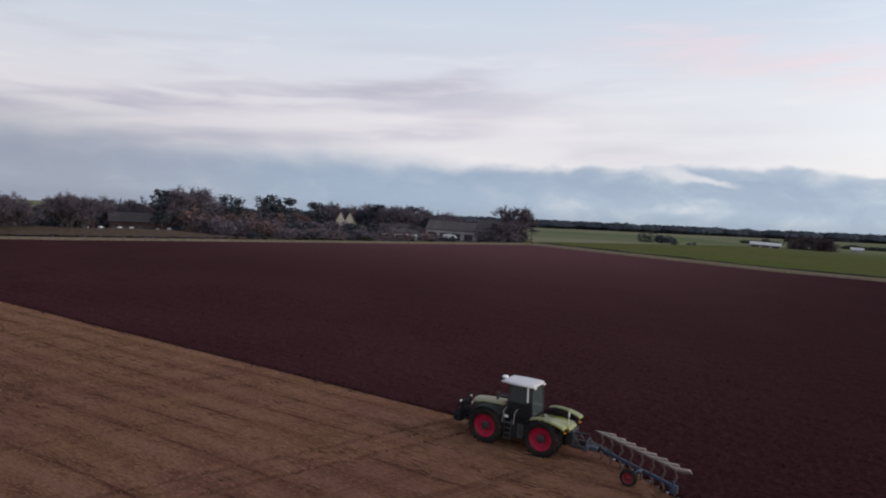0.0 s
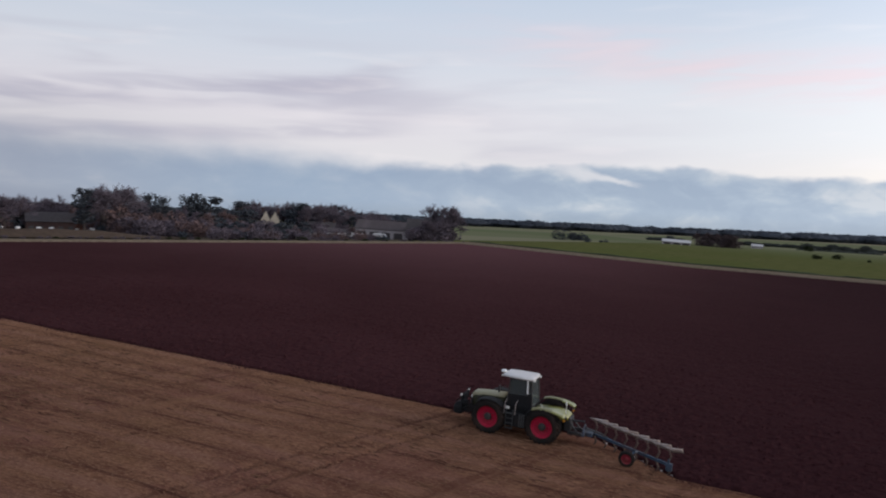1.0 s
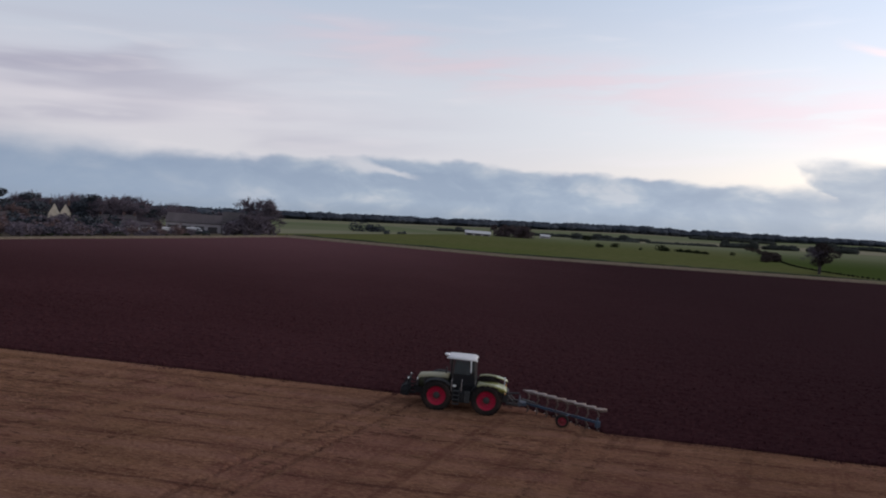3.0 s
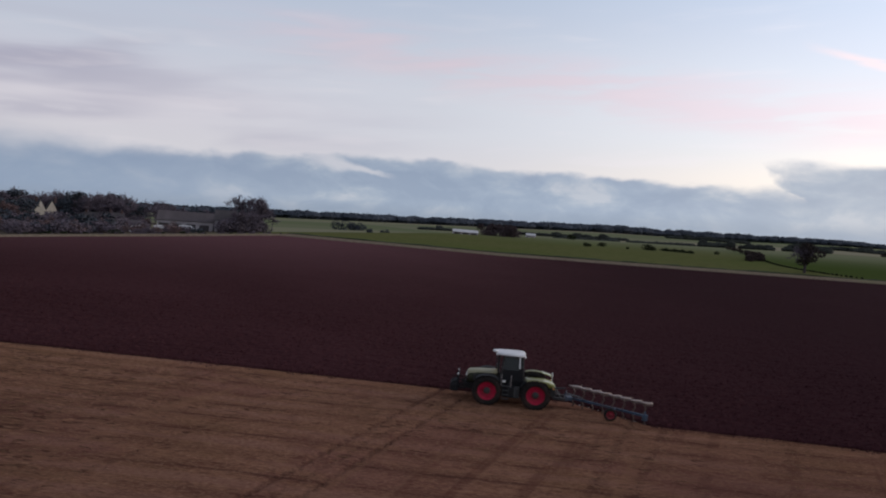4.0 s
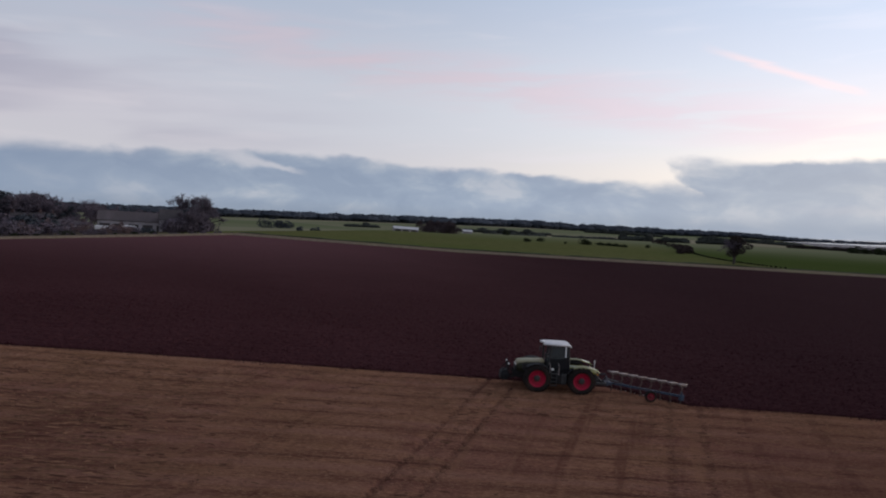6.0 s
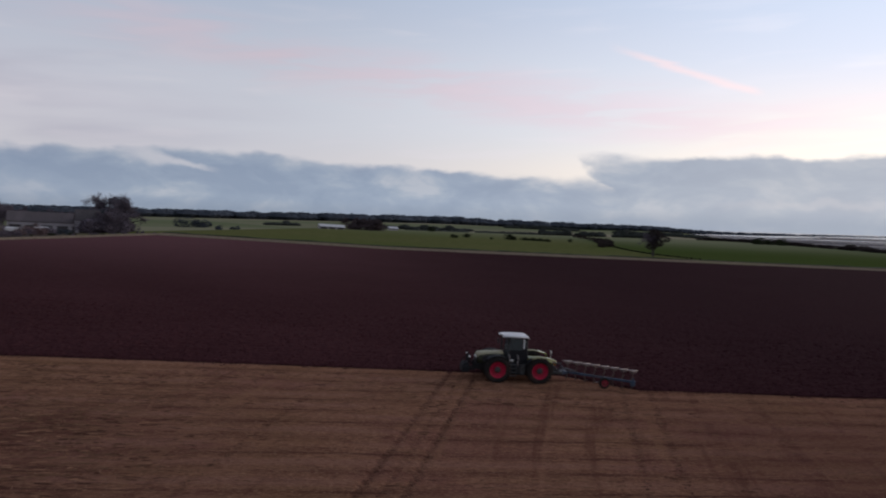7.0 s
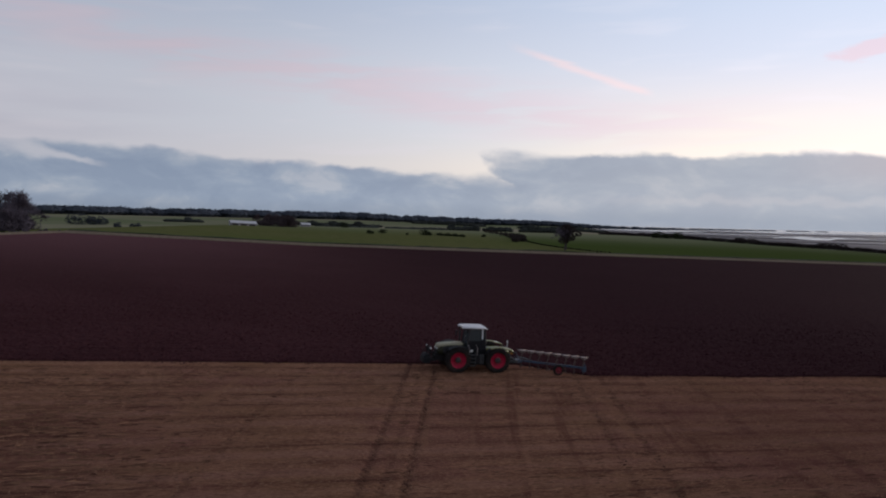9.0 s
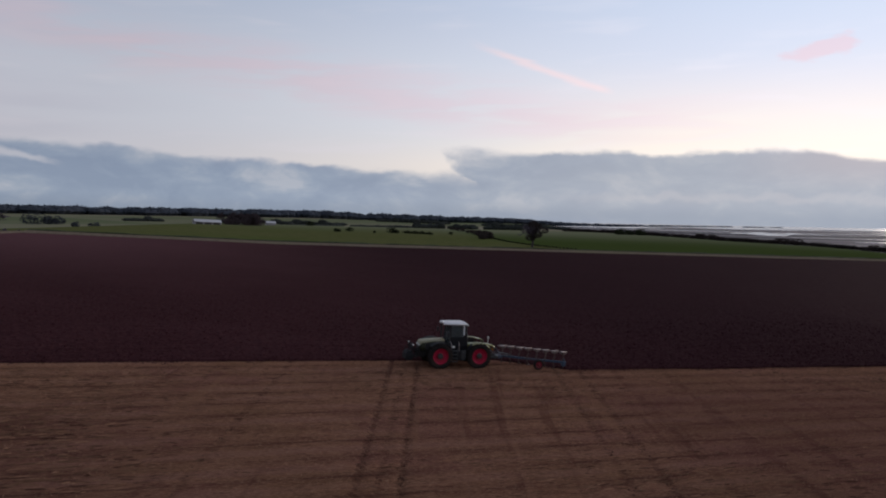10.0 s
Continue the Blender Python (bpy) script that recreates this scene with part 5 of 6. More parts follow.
# ---- village ----
def house(x, y, turn, w, d, eave, ridge, wall, roof, label, windows=3, chimney=True, category="house", gables=1, sink=0.4, frames=None):
    """A gabled house, its long side along local x; windows and door on the long sides, and in the gables."""
    h = tagged(new("house" if category == "house" else category), label, category, "village houses" if category == "house" else "farm buildings")
    h.matrix_basis = pose(x, y, put_on(x, y) - 0.15, 0, 0, turn)
    bm = bmesh.new()
    for g in range(gables):
        o = (g - (gables - 1) / 2) * w
        ring = [(-d / 2, -sink), (d / 2, -sink), (d / 2, eave), (0, ridge), (-d / 2, eave)]
        loft(bm, [[(o - w / 2 + 0.002 * g, yy, zz) for yy, zz in ring], [(o + w / 2, yy, zz) for yy, zz in ring]] if gables == 1 else
             [[(o + yy * w / d, -d / 2, zz) for yy, zz in ring], [(o + yy * w / d, d / 2, zz) for yy, zz in ring]])
    bmesh.ops.recalc_face_normals(bm, faces=bm.faces)
    part("wall", bm, wall, h)
    for g in range(gables):
        o = (g - (gables - 1) / 2) * w
        for s in (-1, 1):
            bm = bmesh.new()
            t = 0.16
            run = (d if gables == 1 else w) / 2
            slope = (ridge - eave) / run
            lo = eave - 0.3 * slope
            ring = [(s * (run + 0.3), lo + 0.02), (s * (run + 0.3), lo + t), (0, ridge + t), (0, ridge + 0.02)]
            if gables == 1:
                loft(bm, [[(-w / 2 - 0.25, yy, zz) for yy, zz in ring], [(w / 2 + 0.25, yy, zz) for yy, zz in ring]])
            else:
                loft(bm, [[(o + yy, -d / 2 - 0.04, zz) for yy, zz in ring], [(o + yy, d / 2 + 0.25, zz) for yy, zz in ring]])
            bmesh.ops.recalc_face_normals(bm, faces=bm.faces)
            part("roof", bm, roof, h)
    if chimney:
        for cx in (-w * gables / 2 + 0.5, w * gables / 2 - 0.5):
            bm = bmesh.new()
            box(bm, cx - 0.35, cx + 0.35, -0.3, 0.3, ridge - 0.8, ridge + 1.0, 0.03)
            rod(bm, (cx, 0, ridge + 1.0), (cx, 0, ridge + 1.3), 0.13, 0.11, 8)
            part("chimney", bm, M_OLDBRICK, h)
    span = w * gables
    floors = 2 if eave > 4 else 1
    for s in (-1, 1):
        for i in range(windows):
            for f in range(floors):
                cx = -span / 2 + span * (i + 0.5) / windows
                z = 0.9 + f * 2.6
                bm = bmesh.new()
                box(bm, cx - 0.5, cx + 0.5, s * d / 2 - 0.05, s * d / 2 + 0.03, z, z + 1.15, 0.01)
                win = part("window", bm, frames or M_WHITE, h, "dark framed window" if frames else "white framed window")
                for q in (-1, 1):
                    bm = bmesh.new()
                    box(bm, cx + q * 0.23 - 0.19, cx + q * 0.23 + 0.19, s * d / 2 + 0.025, s * d / 2 + 0.04, z + 0.08, z + 1.07)
                    part("pane", bm, M_WINDOW, win)
    return h


def barn(x, y, turn, w, d, eave, ridge, label, bays=6, wall=None, roof=None):
    b = house(x, y, turn, w, d, eave, ridge, wall or M_BARNWALL, roof or M_SHEET, label, 0, False, "barn")
    for i in range(bays):
        cx = -w / 2 + w * (i + 0.5) / bays
        bm = bmesh.new()
        box(bm, cx - w / bays * 0.36, cx + w / bays * 0.36, -d / 2 - 0.03, -d / 2 + 0.03, -0.3, eave * 0.72)
        part("bay_door", bm, M_SLATE, b, "dark open bay")
    return b


def van(x, y, turn, label="white parked van beside the village", long=4.6, high=2.1):
    v = tagged(new("van"), label, "van", "parked vehicles")
    v.matrix_basis = pose(x, y, put_on(x, y), 0, 0, turn)
    bm = bmesh.new()
    side = [(-0.5, 0.35), (0.5, 0.35), (0.5, 0.5), (0.47, 0.55), (0.30, 1.0), (-0.48, 1.0), (-0.5, 0.9)]
    loft(bm, [[(px * long, s * 0.92, pz * high) for px, pz in side] for s in (-1, 1)])
    bmesh.ops.recalc_face_normals(bm, faces=bm.faces)
    bmesh.ops.bevel(bm, geom=list(bm.edges), offset=0.06, segments=1, affect="EDGES")
    part("body", bm, M_ROOFWHITE, v)
    bm = bmesh.new()
    for s in (-1, 1):
        box(bm, 0.20 * long, 0.36 * long, s * 0.925 - 0.012, s * 0.925 + 0.012, 0.62 * high, 0.88 * high)
    part("side_glass", bm, M_WINDOW, v)
    for px in (-0.32, 0.30):
        for s in (-1, 1):
            bm = bmesh.new()
            lathe(bm, [(0.12, s * 0.80), (0.33, s * 0.80), (0.35, s * 0.86), (0.33, s * 0.94), (0.12, s * 0.94)], 14, "y", (px * long, 0, 0.33))
            part("wheel", bm, M_TYRE, v)
    return v


def bale(x, y):
    """A white-wrapped round bale on its end, stand-in for an unidentified bright spot."""
    b = tagged(new("bale"), "white plastic-wrapped round bale, added for a bright spot behind the grass bank", "bale", "wrapped bales")
    b.matrix_basis = pose(x, y, put_on(x, y) - 0.02, 0, 0, x * 40)
    bm = bmesh.new()
    lathe(bm, [(0.42, 0.0), (0.50, 0.05), (0.55, 0.3), (0.56, 0.7), (0.54, 1.15), (0.49, 1.33), (0.40, 1.38)], 18, "z")
    part("wrap", bm, M_WHITE, b, smooth=True)
    bm = bmesh.new()
    for a in (0, 60, 120):
        box(bm, -0.40, 0.40, -0.03, 0.03, 1.375, 1.392, m=Matrix.Rotation(radians(a), 4, "Z"))
    part("wrap_fold", bm, M_LAMP, b)


def build_village():
    house(-149.2, 171.0, 37, 3.2, 6.0, 7.3, 10.4, M_RENDERED, M_SLATE, "cream rendered house with two pointed gables", 4, True, gables=2)
    house(-131.5, 182.5, 32, 4.5, 7.0, 3.6, 7.2, M_RENDERED, M_SLATE, "small cream gabled cottage among trees", 2, True, gables=1)
    house(-145.5, 79.0, 58, 10.5, 7.0, 3.2, 5.1, M_OLDBRICK, M_SLATE, "long dull brick house with slate roof", 5, frames=M_GREY)
    house(-152.0, 98.0, 50, 12.0, 7.5, 4.4, 7.0, M_BRICK, M_PANTILE, "brick house with pantile roof behind trees", 4)
    house(-157.0, 141.0, 40, 11.0, 7.0, 4.4, 7.2, M_BRICK, M_PANTILE, "brick village house with clay roof", 4)
    house(-163.0, 160.0, 30, 10.0, 7.0, 4.2, 7.0, M_RENDERED, M_SLATE, "rendered village house with slate roof", 4)
    house(-143.0, 192.0, 30, 9.0, 7.0, 4.2, 7.0, M_BRICK, M_SLATE, "brick cottage with slate roof", 4)
    barn(-95.0, 159.6, 20, 19.0, 9.0, 3.4, 5.7, "long grey barn with open bays", 5)
    barn(-101.5, 178.0, 20, 11.0, 9.0, 2.9, 5.0, "tall grey barn with dull roof", 3, roof=M_SLATE)
    barn(-83.5, 157.0, 20, 6.0, 7.0, 3.6, 6.2, "dark gabled shed at the end of the farmyard", 1, roof=M_SLATE)
    barn(-113.5, 157.5, 28, 7.0, 4.0, 2.6, 3.5, "low white farm building", 2, M_WHITE, M_SHEET)
    barn(-121.0, 170.0, 28, 14.0, 7.0, 3.0, 4.6, "dark farm shed in the village", 3)
    for x, y in ((-143.4, 65.3), (-142.5, 68.5), (-139.2, 71.3), (-138.4, 74.0), (-133.0, 80.7)):
        bale(x, y)
    for x, y, a in ((-121.9, 126.2, -50), (-117.5, 151.6, -40), (-128.5, 132.5, -45), (-119.0, 139.5, -55)):
        van(x, y, a, high=1.9, long=4.2)
    for x, y, a in ((-99.0, 148.0, 25), (-92.5, 150.0, 15)):
        van(x, y, a, "pale parked car in the farmyard", 4.2, 1.5)

    # trees of the village
    broad = [bare_tree(21, 11.0), bare_tree(22, 10.0, spread=0.5), bare_tree(23, 9.0, spread=0.36), bare_tree(24, 8.0, spread=0.55)]
    russet = [bare_tree(31, 7.0, "russet_tree", "small tree holding russet leaves", 0.5, M_RUSSET), bare_tree(32, 6.0, "russet_tree", "small tree holding russet leaves", 0.6, M_RUSSET)]
    pines = [dark_tree(41, 9.5, 6.0), dark_tree(42, 9.8, 7.5, layers=6, label="dark spreading cedar with flat layers"), dark_tree(43, 8.5, 8.0, low=0.25, layers=4, label="dark rounded evergreen tree")]
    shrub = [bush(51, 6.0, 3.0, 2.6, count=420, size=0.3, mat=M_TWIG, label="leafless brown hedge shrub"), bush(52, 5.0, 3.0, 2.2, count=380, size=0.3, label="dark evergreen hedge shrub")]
    used = set()

    # lawns and yards that stay open: (centre, half width, how far to the south-east)
    yards = ((-144.5, 78.0, 7.5, 40.0), (-147.5, 171.0, 6.5, 60.0), (-95.0, 159.6, 12.0, 30.0), (-113.5, 157.5, 6.0, 30.0))

    def in_yard(x, y):
        for cx, cy, half, reach in yards:
            d = Vector((cx - 9.0, cy + 48.0)).normalized()
            u, v = -(x - cx) * d.x - (y - cy) * d.y, (x - cx) * d.y - (y - cy) * d.x
            if -4.0 < u < reach and abs(v) < half:
                return True
        return False

    def tree(kind, x, y, height, turn, wide=1.0):
        if in_yard(x, y):
            return
        full = {0: 11.0, 1: 10.0, 2: 9.0, 3: 8.0}[broad.index(kind)] if kind in broad else {0: 7.0, 1: 6.0}[russet.index(kind)] if kind in russet else (9.5, 9.8, 8.5)[pines.index(kind)]
        s = height / full
        if kind.name not in used:
            used.add(kind.name)
            kind.matrix_basis = pose(x, y, put_on(x, y) - 0.1, 0, 0, turn) @ Matrix.Diagonal((s * wide, s * wide, s, 1))
        else:
            again(kind, x, y, s, turn, wide=wide)

    for n, x, y, hh in ((0, -131.8, 77.4, 10.6), (1, -140.2, 105.3, 11.2), (1, -137.5, 107.5, 10.6), (0, -144.8, 128.5, 13.4), (1, -146.5, 126.5, 12.6), (2, -141.7, 131.3, 12.4), (2, -137.8, 141.1, 11.6), (2, -134.5, 144.0, 10.6), (2, -81.0, 160.0, 6.2), (0, -150.0, 122.0, 9.0)):
        tree(pines[n], x, y, hh, (x * 37) % 360)
    rng = random.Random(8)
    # named crowns first, then the wooded backdrop of the village
    for x, y, hh in ((-133.0, 83.6, 11.6), (-134.2, 89.8, 12.9), (-131.5, 87.0, 12.4), (-136.0, 92.0, 12.4), (-130.5, 82.0, 11.2), (-135.5, 65.0, 9.6), (-137.0, 68.0, 9.6), (-82.5, 169.2, 11.6), (-77.5, 171.4, 11.6), (-80.0, 172.5, 11.2), (-84.5, 170.5, 10.8), (-78.5, 168.0, 8.6)):
        tree(broad[rng.randrange(2)], x, y, hh, rng.uniform(0, 360), 1.15)
    for x, y, hh in ((-124.7, 92.4, 5.8), (-127.0, 95.0, 6.2), (-128.9, 122.5, 7.8), (-132.0, 119.0, 7.0), (-126.0, 101.0, 5.0)):
        tree(russet[rng.randrange(2)], x, y, hh, rng.uniform(0, 360), 1.3)
    # behind the first houses and along the left part
    for i in range(64):
        s = rng.random()
        x, y = -132 - 24 * rng.random() - 4 * s, 30 + 92 * s
        tree(broad[rng.randrange(4)], x, y, rng.uniform(5.8, 9.2), rng.uniform(0, 360), 1.25)
    for i in range(26):
        x, y = -154 - 14 * rng.random(), 40 + 66 * rng.random()
        tree(broad[rng.randrange(4)], x, y, rng.uniform(8.2, 10.6), rng.uniform(0, 360), 1.25)
    for i in range(22):
        s = rng.random()
        x, y = -128 - 75 * rng.random(), -40 + 75 * s
        tree(broad[rng.randrange(4)], x - (35 - y) * 0.6, y, rng.uniform(6.0, 9.0), rng.uniform(0, 360), 1.25)
    for i in range(46):
        s = rng.random()
        b = Vector((-190, 205)).lerp(Vector((-104, 205)), s)
        x, y = b.x + rng.uniform(-8, 8), b.y + rng.uniform(-14, 22) + 10 * (1 - s)
        hh = 15.4 - 5.4 * max(0, s - 0.35) / 0.65
        if rng.random() < 0.35:
            tree(pines[2], x, y, hh * rng.uniform(0.72, 0.9), rng.uniform(0, 360), 1.1)
        else:
            tree(broad[rng.randrange(4)], x, y, hh * rng.uniform(0.8, 1.02), rng.uniform(0, 360), 1.2)
    for i in range(26):
        x, y = -138 + 34 * rng.random(), 148 + 34 * rng.random()
        tree((broad + russet)[rng.randrange(6)], x - 10, y, rng.uniform(4.5, 7.0), rng.uniform(0, 360), 1.2)
    # thicket that ends at the corner of the field
    for i in range(28):
        x, y = -82 + 8.5 * rng.random(), 147 + 12 * rng.random()
        tree(broad[1 + rng.randrange(3)], x, y, rng.uniform(4.6, 6.4), rng.uniform(0, 360), 1.35)
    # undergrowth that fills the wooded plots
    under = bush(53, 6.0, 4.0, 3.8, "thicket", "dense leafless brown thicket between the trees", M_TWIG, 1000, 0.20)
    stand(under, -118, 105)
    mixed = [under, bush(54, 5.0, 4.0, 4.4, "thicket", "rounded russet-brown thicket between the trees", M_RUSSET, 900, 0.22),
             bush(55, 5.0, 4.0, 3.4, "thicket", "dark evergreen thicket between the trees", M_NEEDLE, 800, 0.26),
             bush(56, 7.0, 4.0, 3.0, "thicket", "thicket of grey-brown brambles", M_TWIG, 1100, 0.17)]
    stand(mixed[1], -121, 99)
    stand(mixed[2], -116, 111)
    stand(mixed[3], -119, 90)
    for i in range(150):
        s = rng.random()
        y = 25 + 118 * s
        near = 34 if y < 84 else 11
        x = float(village_line(y)) - (near - 4) - 30 * rng.random() ** 1.3
        if in_yard(x, y):
            continue
        again(mixed[(0, 0, 1, 1, 2, 3, 3)[rng.randrange(7)]], x, y, rng.uniform(0.4, 1.0) * (1.35 if rng.random() < 0.3 else 1) * (0.62 if y > 112 else 1), rng.uniform(0, 360), wide=1.25)
    for kind, x, y, s in ((1, -141.0, 160.0, 0.95), (0, -137.5, 157.0, 1.0), (2, -145.0, 163.0, 0.9), (0, -133.0, 160.0, 1.1), (3, -128.5, 163.0, 1.0), (0, -145.5, 165.5, 1.7), (1, -142.5, 168.0, 1.35), (3, -148.5, 164.0, 1.9)):
        again(mixed[kind], x, y, s, x * 13)
    again(broad[3], -144.2, 161.5, 0.9, 40)
    again(broad[1], -133.5, 163.0, 0.65, 140)
    for i in range(38):
        again(under, -81 + 7.6 * rng.random(), 147 + 13 * rng.random(), rng.uniform(1.0, 1.55), rng.uniform(0, 360))
    # taller growth deeper in the plots
    for i in range(64):
        y = 22 + 108 * rng.random()
        x = float(village_line(y)) - (44 if y < 84 else 24) - 26 * rng.random()
        if not in_yard(x, y):
            again(mixed[(0, 0, 3, 1, 0, 2)[rng.randrange(6)]], x, y, rng.uniform(1.25, 1.9), rng.uniform(0, 360), wide=1.15)
    # rough hedge along the village edge
    first = [True, True]
    for i in range(70):
        y = 20 + 122 * i / 69 + rng.uniform(-0.8, 0.8)
        gap = rng.uniform(5.0, 8.5)
        x = float(left_edge(y)) - gap * 1.15
        j = 0 if rng.random() < 0.8 else 1
        s = rng.uniform(0.55, 1.15)
        if y < 80:
            x, s = x - 2.0, s * 0.28
        else:
            s *= 0.22 + 0.4 * rng.random() ** 2
        if first[j]:
            first[j] = False
            shrub[j].matrix_basis = pose(x, y, put_on(x, y) - 0.1, 0, 0, 60) @ Matrix.Diagonal((s, s, s, 1))
        else:
            again(shrub[j], x, y, s, 60 + rng.uniform(-20, 20))


build_village()


# ---- beyond the far side: pasture, bushes, far woods ----
def hearts(v, f, lumps, nrng):
    """Solid uneven hearts for crowns seen from far off."""
    for c, r in lumps:
        n = len(v)
        for i in range(5):
            for j in range(8):
                a, e = 2 * math.pi * j / 8, -0.5 * math.pi + math.pi * i / 4
                k = nrng.uniform(0.78, 1.0)
                v.append(np.array((c[0] + k * r[0] * math.cos(a) * math.cos(e), c[1] + k * r[1] * math.sin(a) * math.cos(e), c[2] + k * r[2] * math.sin(e))))
        for i in range(4):
            for j in range(8):
                f.append((n + i * 8 + j, n + i * 8 + (j + 1) % 8, n + i * 8 + 8 + (j + 1) % 8, n + i * 8 + 8 + j))


def build_beyond():
    lone = bare_tree(61, 7.8, "field_tree", "lone bare tree with dense crown at the field edge", 0.55)
    stand(lone, 83.2, 154.6, 1.0, 30)
    ivy = round_tree(62, 8.6, 9.0, "field_tree", "lone dark brown tree with broad crown at the field edge", M_DEADHEDGE, 2600, 0.27, 0.22)
    stand(ivy, 83.6, 155.2)
    hedge_a = bush(71, 7.0, 4.0, 3.6, "hedge", "dark brown overgrown hedge running across the pasture", M_DEADHEDGE, 700, 0.30)
    stand(hedge_a, 80.5, 190.0, 0.75, 60)
    for x, y, s in ((83.4, 195.0, 1.0), (86.2, 202.0, 0.9), (88.5, 211.0, 0.9), (91.5, 224.0, 0.7), (94.5, 240.0, 0.6), (98.5, 262.0, 0.6), (100.5, 277.0, 0.6)):
        again(hedge_a, x, y, s, 60 + x)
    low = bush(72, 5.0, 2.2, 1.2, "hedge", "low clipped dark hedge in the pasture", None, 500, 0.2)
    stand(low, 58.9, 216.3, 1.0, -25)
    for x, y, s in ((61.7, 215.3, 1.0), (64.2, 214.0, 1.0), (66.7, 212.5, 0.9)):
        again(low, x, y, s, -25 if y > 200 else 80)
    for i in range(44):
        u = i / 43
        x, y = 87.0 - 3.5 * math.sin(u * 2.2) + 12.0 * u ** 3, 196.0 - 47.0 * u
        again(low, x, y, 0.34 + 0.05 * (i % 3), 96 - 22 * u ** 2 + 4 * (i % 3), "low rough hedge across the pasture", 1.1)
    clump = bush(73, 3.0, 2.6, 2.2, "bush", "small dark bush in the pasture", None, 380, 0.2)
    stand(clump, 77.2, 216.9, 0.7)
    for x, y, s in ((52.3, 214.3, 1.25), (54.0, 215.5, 0.8), (44.3, 211.4, 0.5), (29.4, 210.6, 0.8), (30.7, 212.0, 0.6), (36.1, 218.9, 0.9), (31.4, 287.0, 1.4)):
        again(clump, x, y, s, x * 11, wide=1.2)
    thick = bush(74, 9.0, 6.0, 4.6, "thicket", "dark thicket on the shore side of the pasture", None, 900, 0.36)
    stand(thick, 205.2, 290.0, 1.0)
    for x, y, s in ((214.9, 288.1, 1.0), (210.0, 291.0, 0.8)):
        again(thick, x, y, s, 70)
    # shore hedge line, right of the pasture
    rng = random.Random(4)
    ends = [Vector((214.8, 371.5)), Vector((227.4, 269.9)), Vector((236.0, 240.0)), Vector((272.0, 218.0)), Vector((279.0, 190.0)), Vector((300.0, 130.0))]
    for a, b in zip(ends, ends[1:]):
        n = int((b - a).length / 2.6)
        for i in range(n):
            p = a.lerp(b, (i + rng.random()) / n)
            again(hedge_a, p.x + rng.uniform(-2, 2), p.y, rng.uniform(0.45, 0.75) * (1.5 if rng.random() < 0.12 else 1), rng.uniform(-40, 40) + math.degrees(math.atan2(b.y - a.y, b.x - a.x)), "dark hedge above the shore", 1.9)
    # distant copses in the pale fields, haze put into their blue-grey colour
    far = bush(75, 34.0, 14.0, 13.0, "copse", "leafless copse in the far fields, coloured grey-blue for haze", M_WOODS, 900, 0.9)
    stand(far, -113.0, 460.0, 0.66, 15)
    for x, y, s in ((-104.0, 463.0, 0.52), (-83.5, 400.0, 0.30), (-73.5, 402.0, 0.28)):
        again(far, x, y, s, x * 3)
    # red-brown copse and farm buildings
    copse = bare_tree(81, 4.6, "copse_tree", "small bare tree in a brown copse", 0.5, M_COPSE)
    stand(copse, -6.0, 252.1)
    for i in range(12):
        again(copse, -11 + 16 * rng.random(), 250 + 10 * rng.random(), rng.uniform(0.8, 1.15), rng.uniform(0, 360), wide=1.3)
    brush = bush(76, 5.0, 4.0, 3.4, "thicket", "brown brushwood under the copse", M_COPSE, 900, 0.22)
    stand(brush, -8.0, 251.0)
    for x, y in ((-4.5, 252.5), (-1.0, 250.5), (2.5, 252.0), (5.0, 254.0), (-6.0, 256.0), (0.5, 257.0)):
        again(brush, x, y, 1.0 + 0.12 * math.sin(x * 3), x * 31)
    barn(-16.0, 244.0, 8, 10.0, 6.0, 1.0, 1.7, "low farm shed with pale roof in the pasture", 3, M_BARNWALL, M_PALESHEET)
    barn(-14.3, 246.4, 8, 5.0, 3.0, 0.6, 0.9, "low pale farm shelter", 0, M_BARNWALL, M_PALESHEET)
    barn(12.1, 276.8, 8, 4.0, 3.0, 1.0, 1.6, "small pale field shelter in the pasture", 0, M_BARNWALL, M_PALESHEET)
    # far woods in an uneven dark belt
    nrng = np.random.RandomState(3)
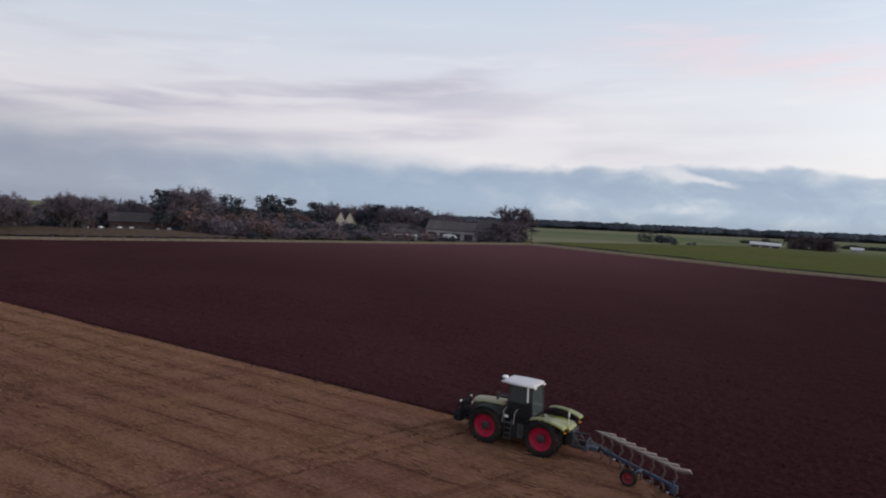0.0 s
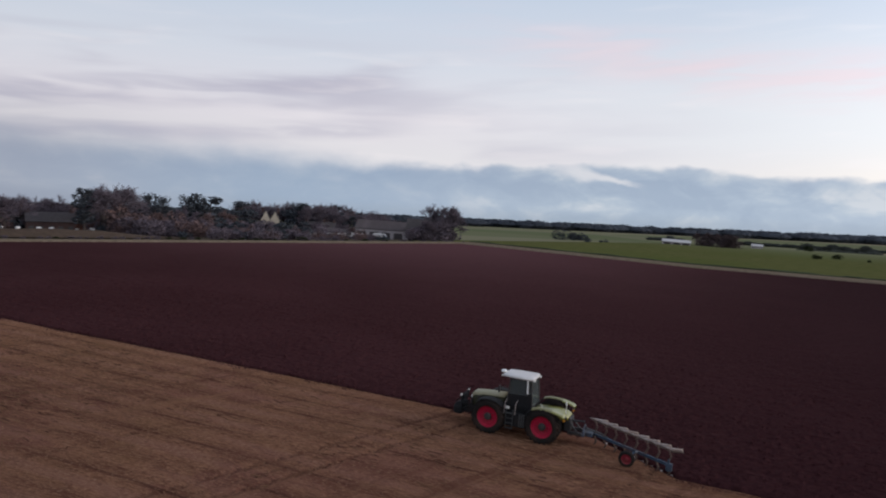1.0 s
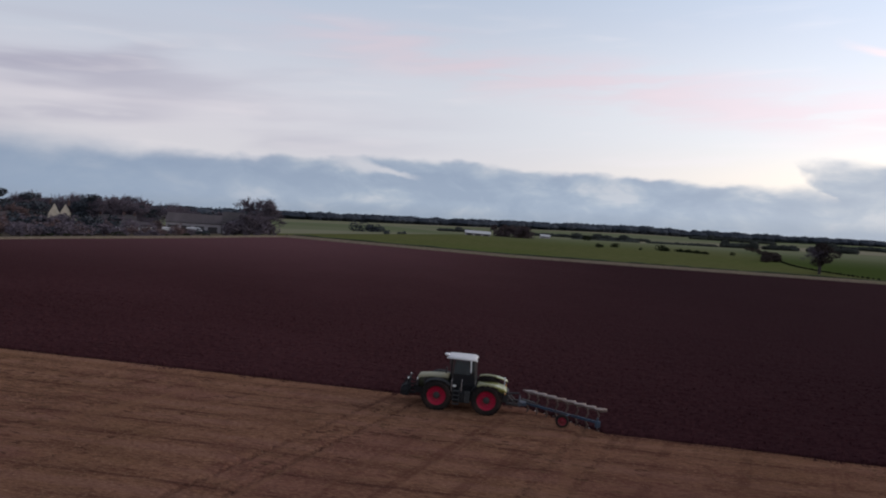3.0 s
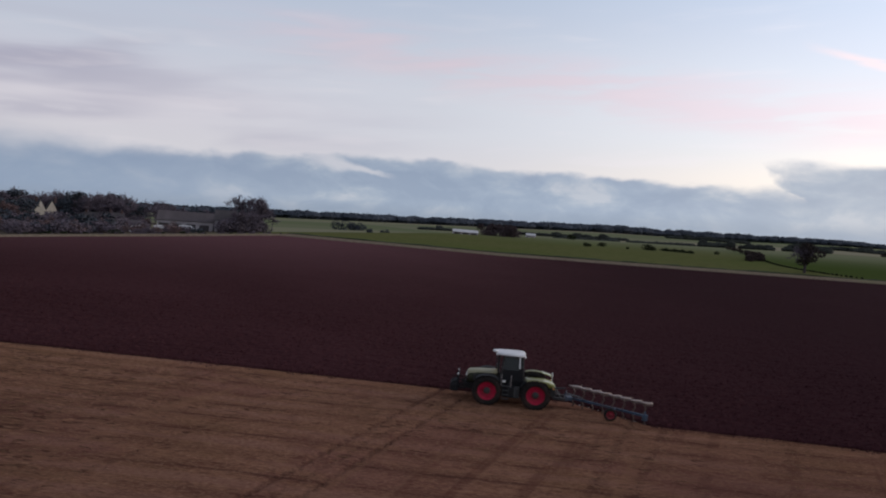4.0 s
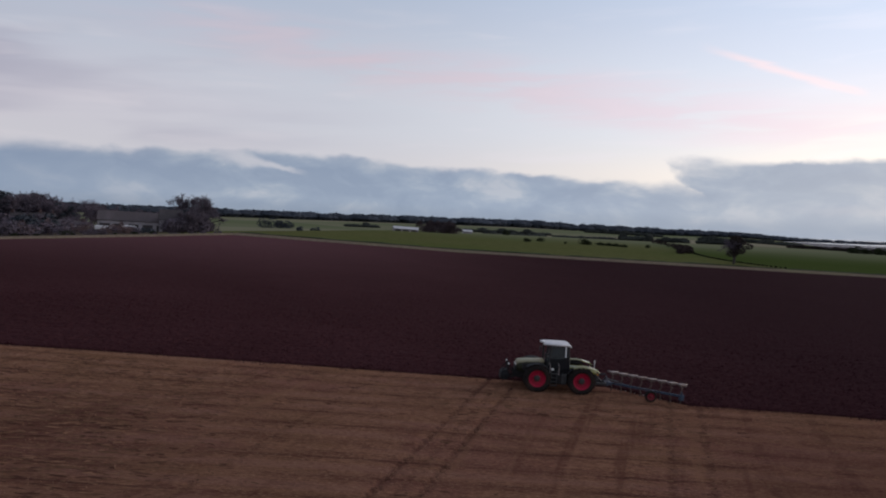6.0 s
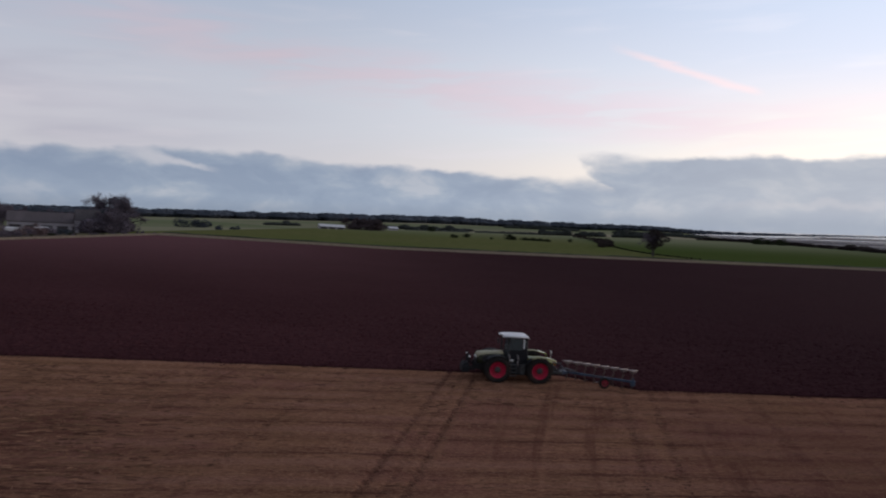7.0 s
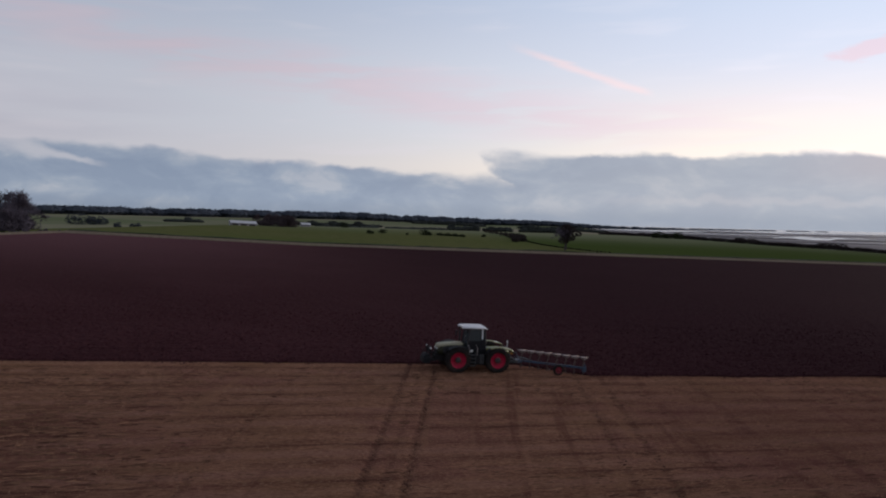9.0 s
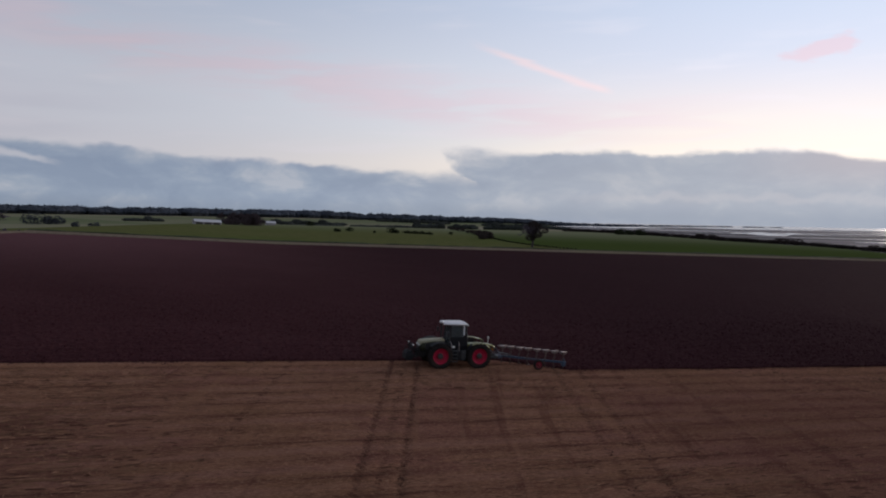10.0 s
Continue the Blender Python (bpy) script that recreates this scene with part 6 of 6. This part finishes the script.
    belt = [(-50, 700, 9), (-30, 820, 9.5), (-20, 850, 9.5), (-10, 900, 10), (0, 1000, 11), (8, 1150, 12.5), (15, 1400, 16), (22, 1600, 14), (31, 1850, 9), (36, 2300, 7), (44, 2900, 6)]
    lumps = []
    for (b0, d0, h0), (b1, d1, h1) in zip(belt, belt[1:]):
        n = int(60 * abs(b1 - b0) / 10)
        for i in range(n):
            s = nrng.rand()
            b, d, hh = radians(b0 + (b1 - b0) * s), d0 + (d1 - d0) * s + nrng.uniform(0, 70), (h0 + (h1 - h0) * s) * nrng.uniform(0.80, 1.06)
            x, y = -5 + d * math.sin(b), -50 + d * math.cos(b)
            w = nrng.uniform(9, 22)
            lumps.append(((x, y, put_on(x, y) + hh * 0.45), (w, w, hh * 0.55)))
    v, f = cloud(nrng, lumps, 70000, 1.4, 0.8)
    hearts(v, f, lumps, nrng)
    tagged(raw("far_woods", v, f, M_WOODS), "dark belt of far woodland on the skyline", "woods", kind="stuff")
    # hedgerows between the far fields
    lumps = []
    for b0, d0, b1, d1, tall in ((-6, 620, 10, 590, 2.2), (5, 480, 15, 500, 1.6), (15, 540, 24, 520, 3.4), (12, 760, 28, 720, 3.0), (24, 800, 31, 760, 3.0)):
        n = int(abs(b1 - b0) * 7)
        for i in range(n):
            s = (i + nrng.rand()) / n
            if value_noise(np.array([s * 6 + b0]), np.array([d0 * 0.1]), 61, 1.0)[0] < 0.34:
                continue
            b, d = radians(b0 + (b1 - b0) * s), d0 + (d1 - d0) * s
            x, y = -5 + d * math.sin(b), -50 + d * math.cos(b)
            hh = tall * nrng.uniform(0.7, 1.25) * (1.7 if nrng.rand() < 0.10 else 1)
            lumps.append(((x, y, put_on(x, y) + hh * 0.35), (nrng.uniform(3, 6), 2.5, hh * 0.62)))
    v, f = cloud(nrng, lumps, 16000, 0.6, 0.8)
    hearts(v, f, lumps, nrng)
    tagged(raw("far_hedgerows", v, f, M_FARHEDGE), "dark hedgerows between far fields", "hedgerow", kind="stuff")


build_beyond()
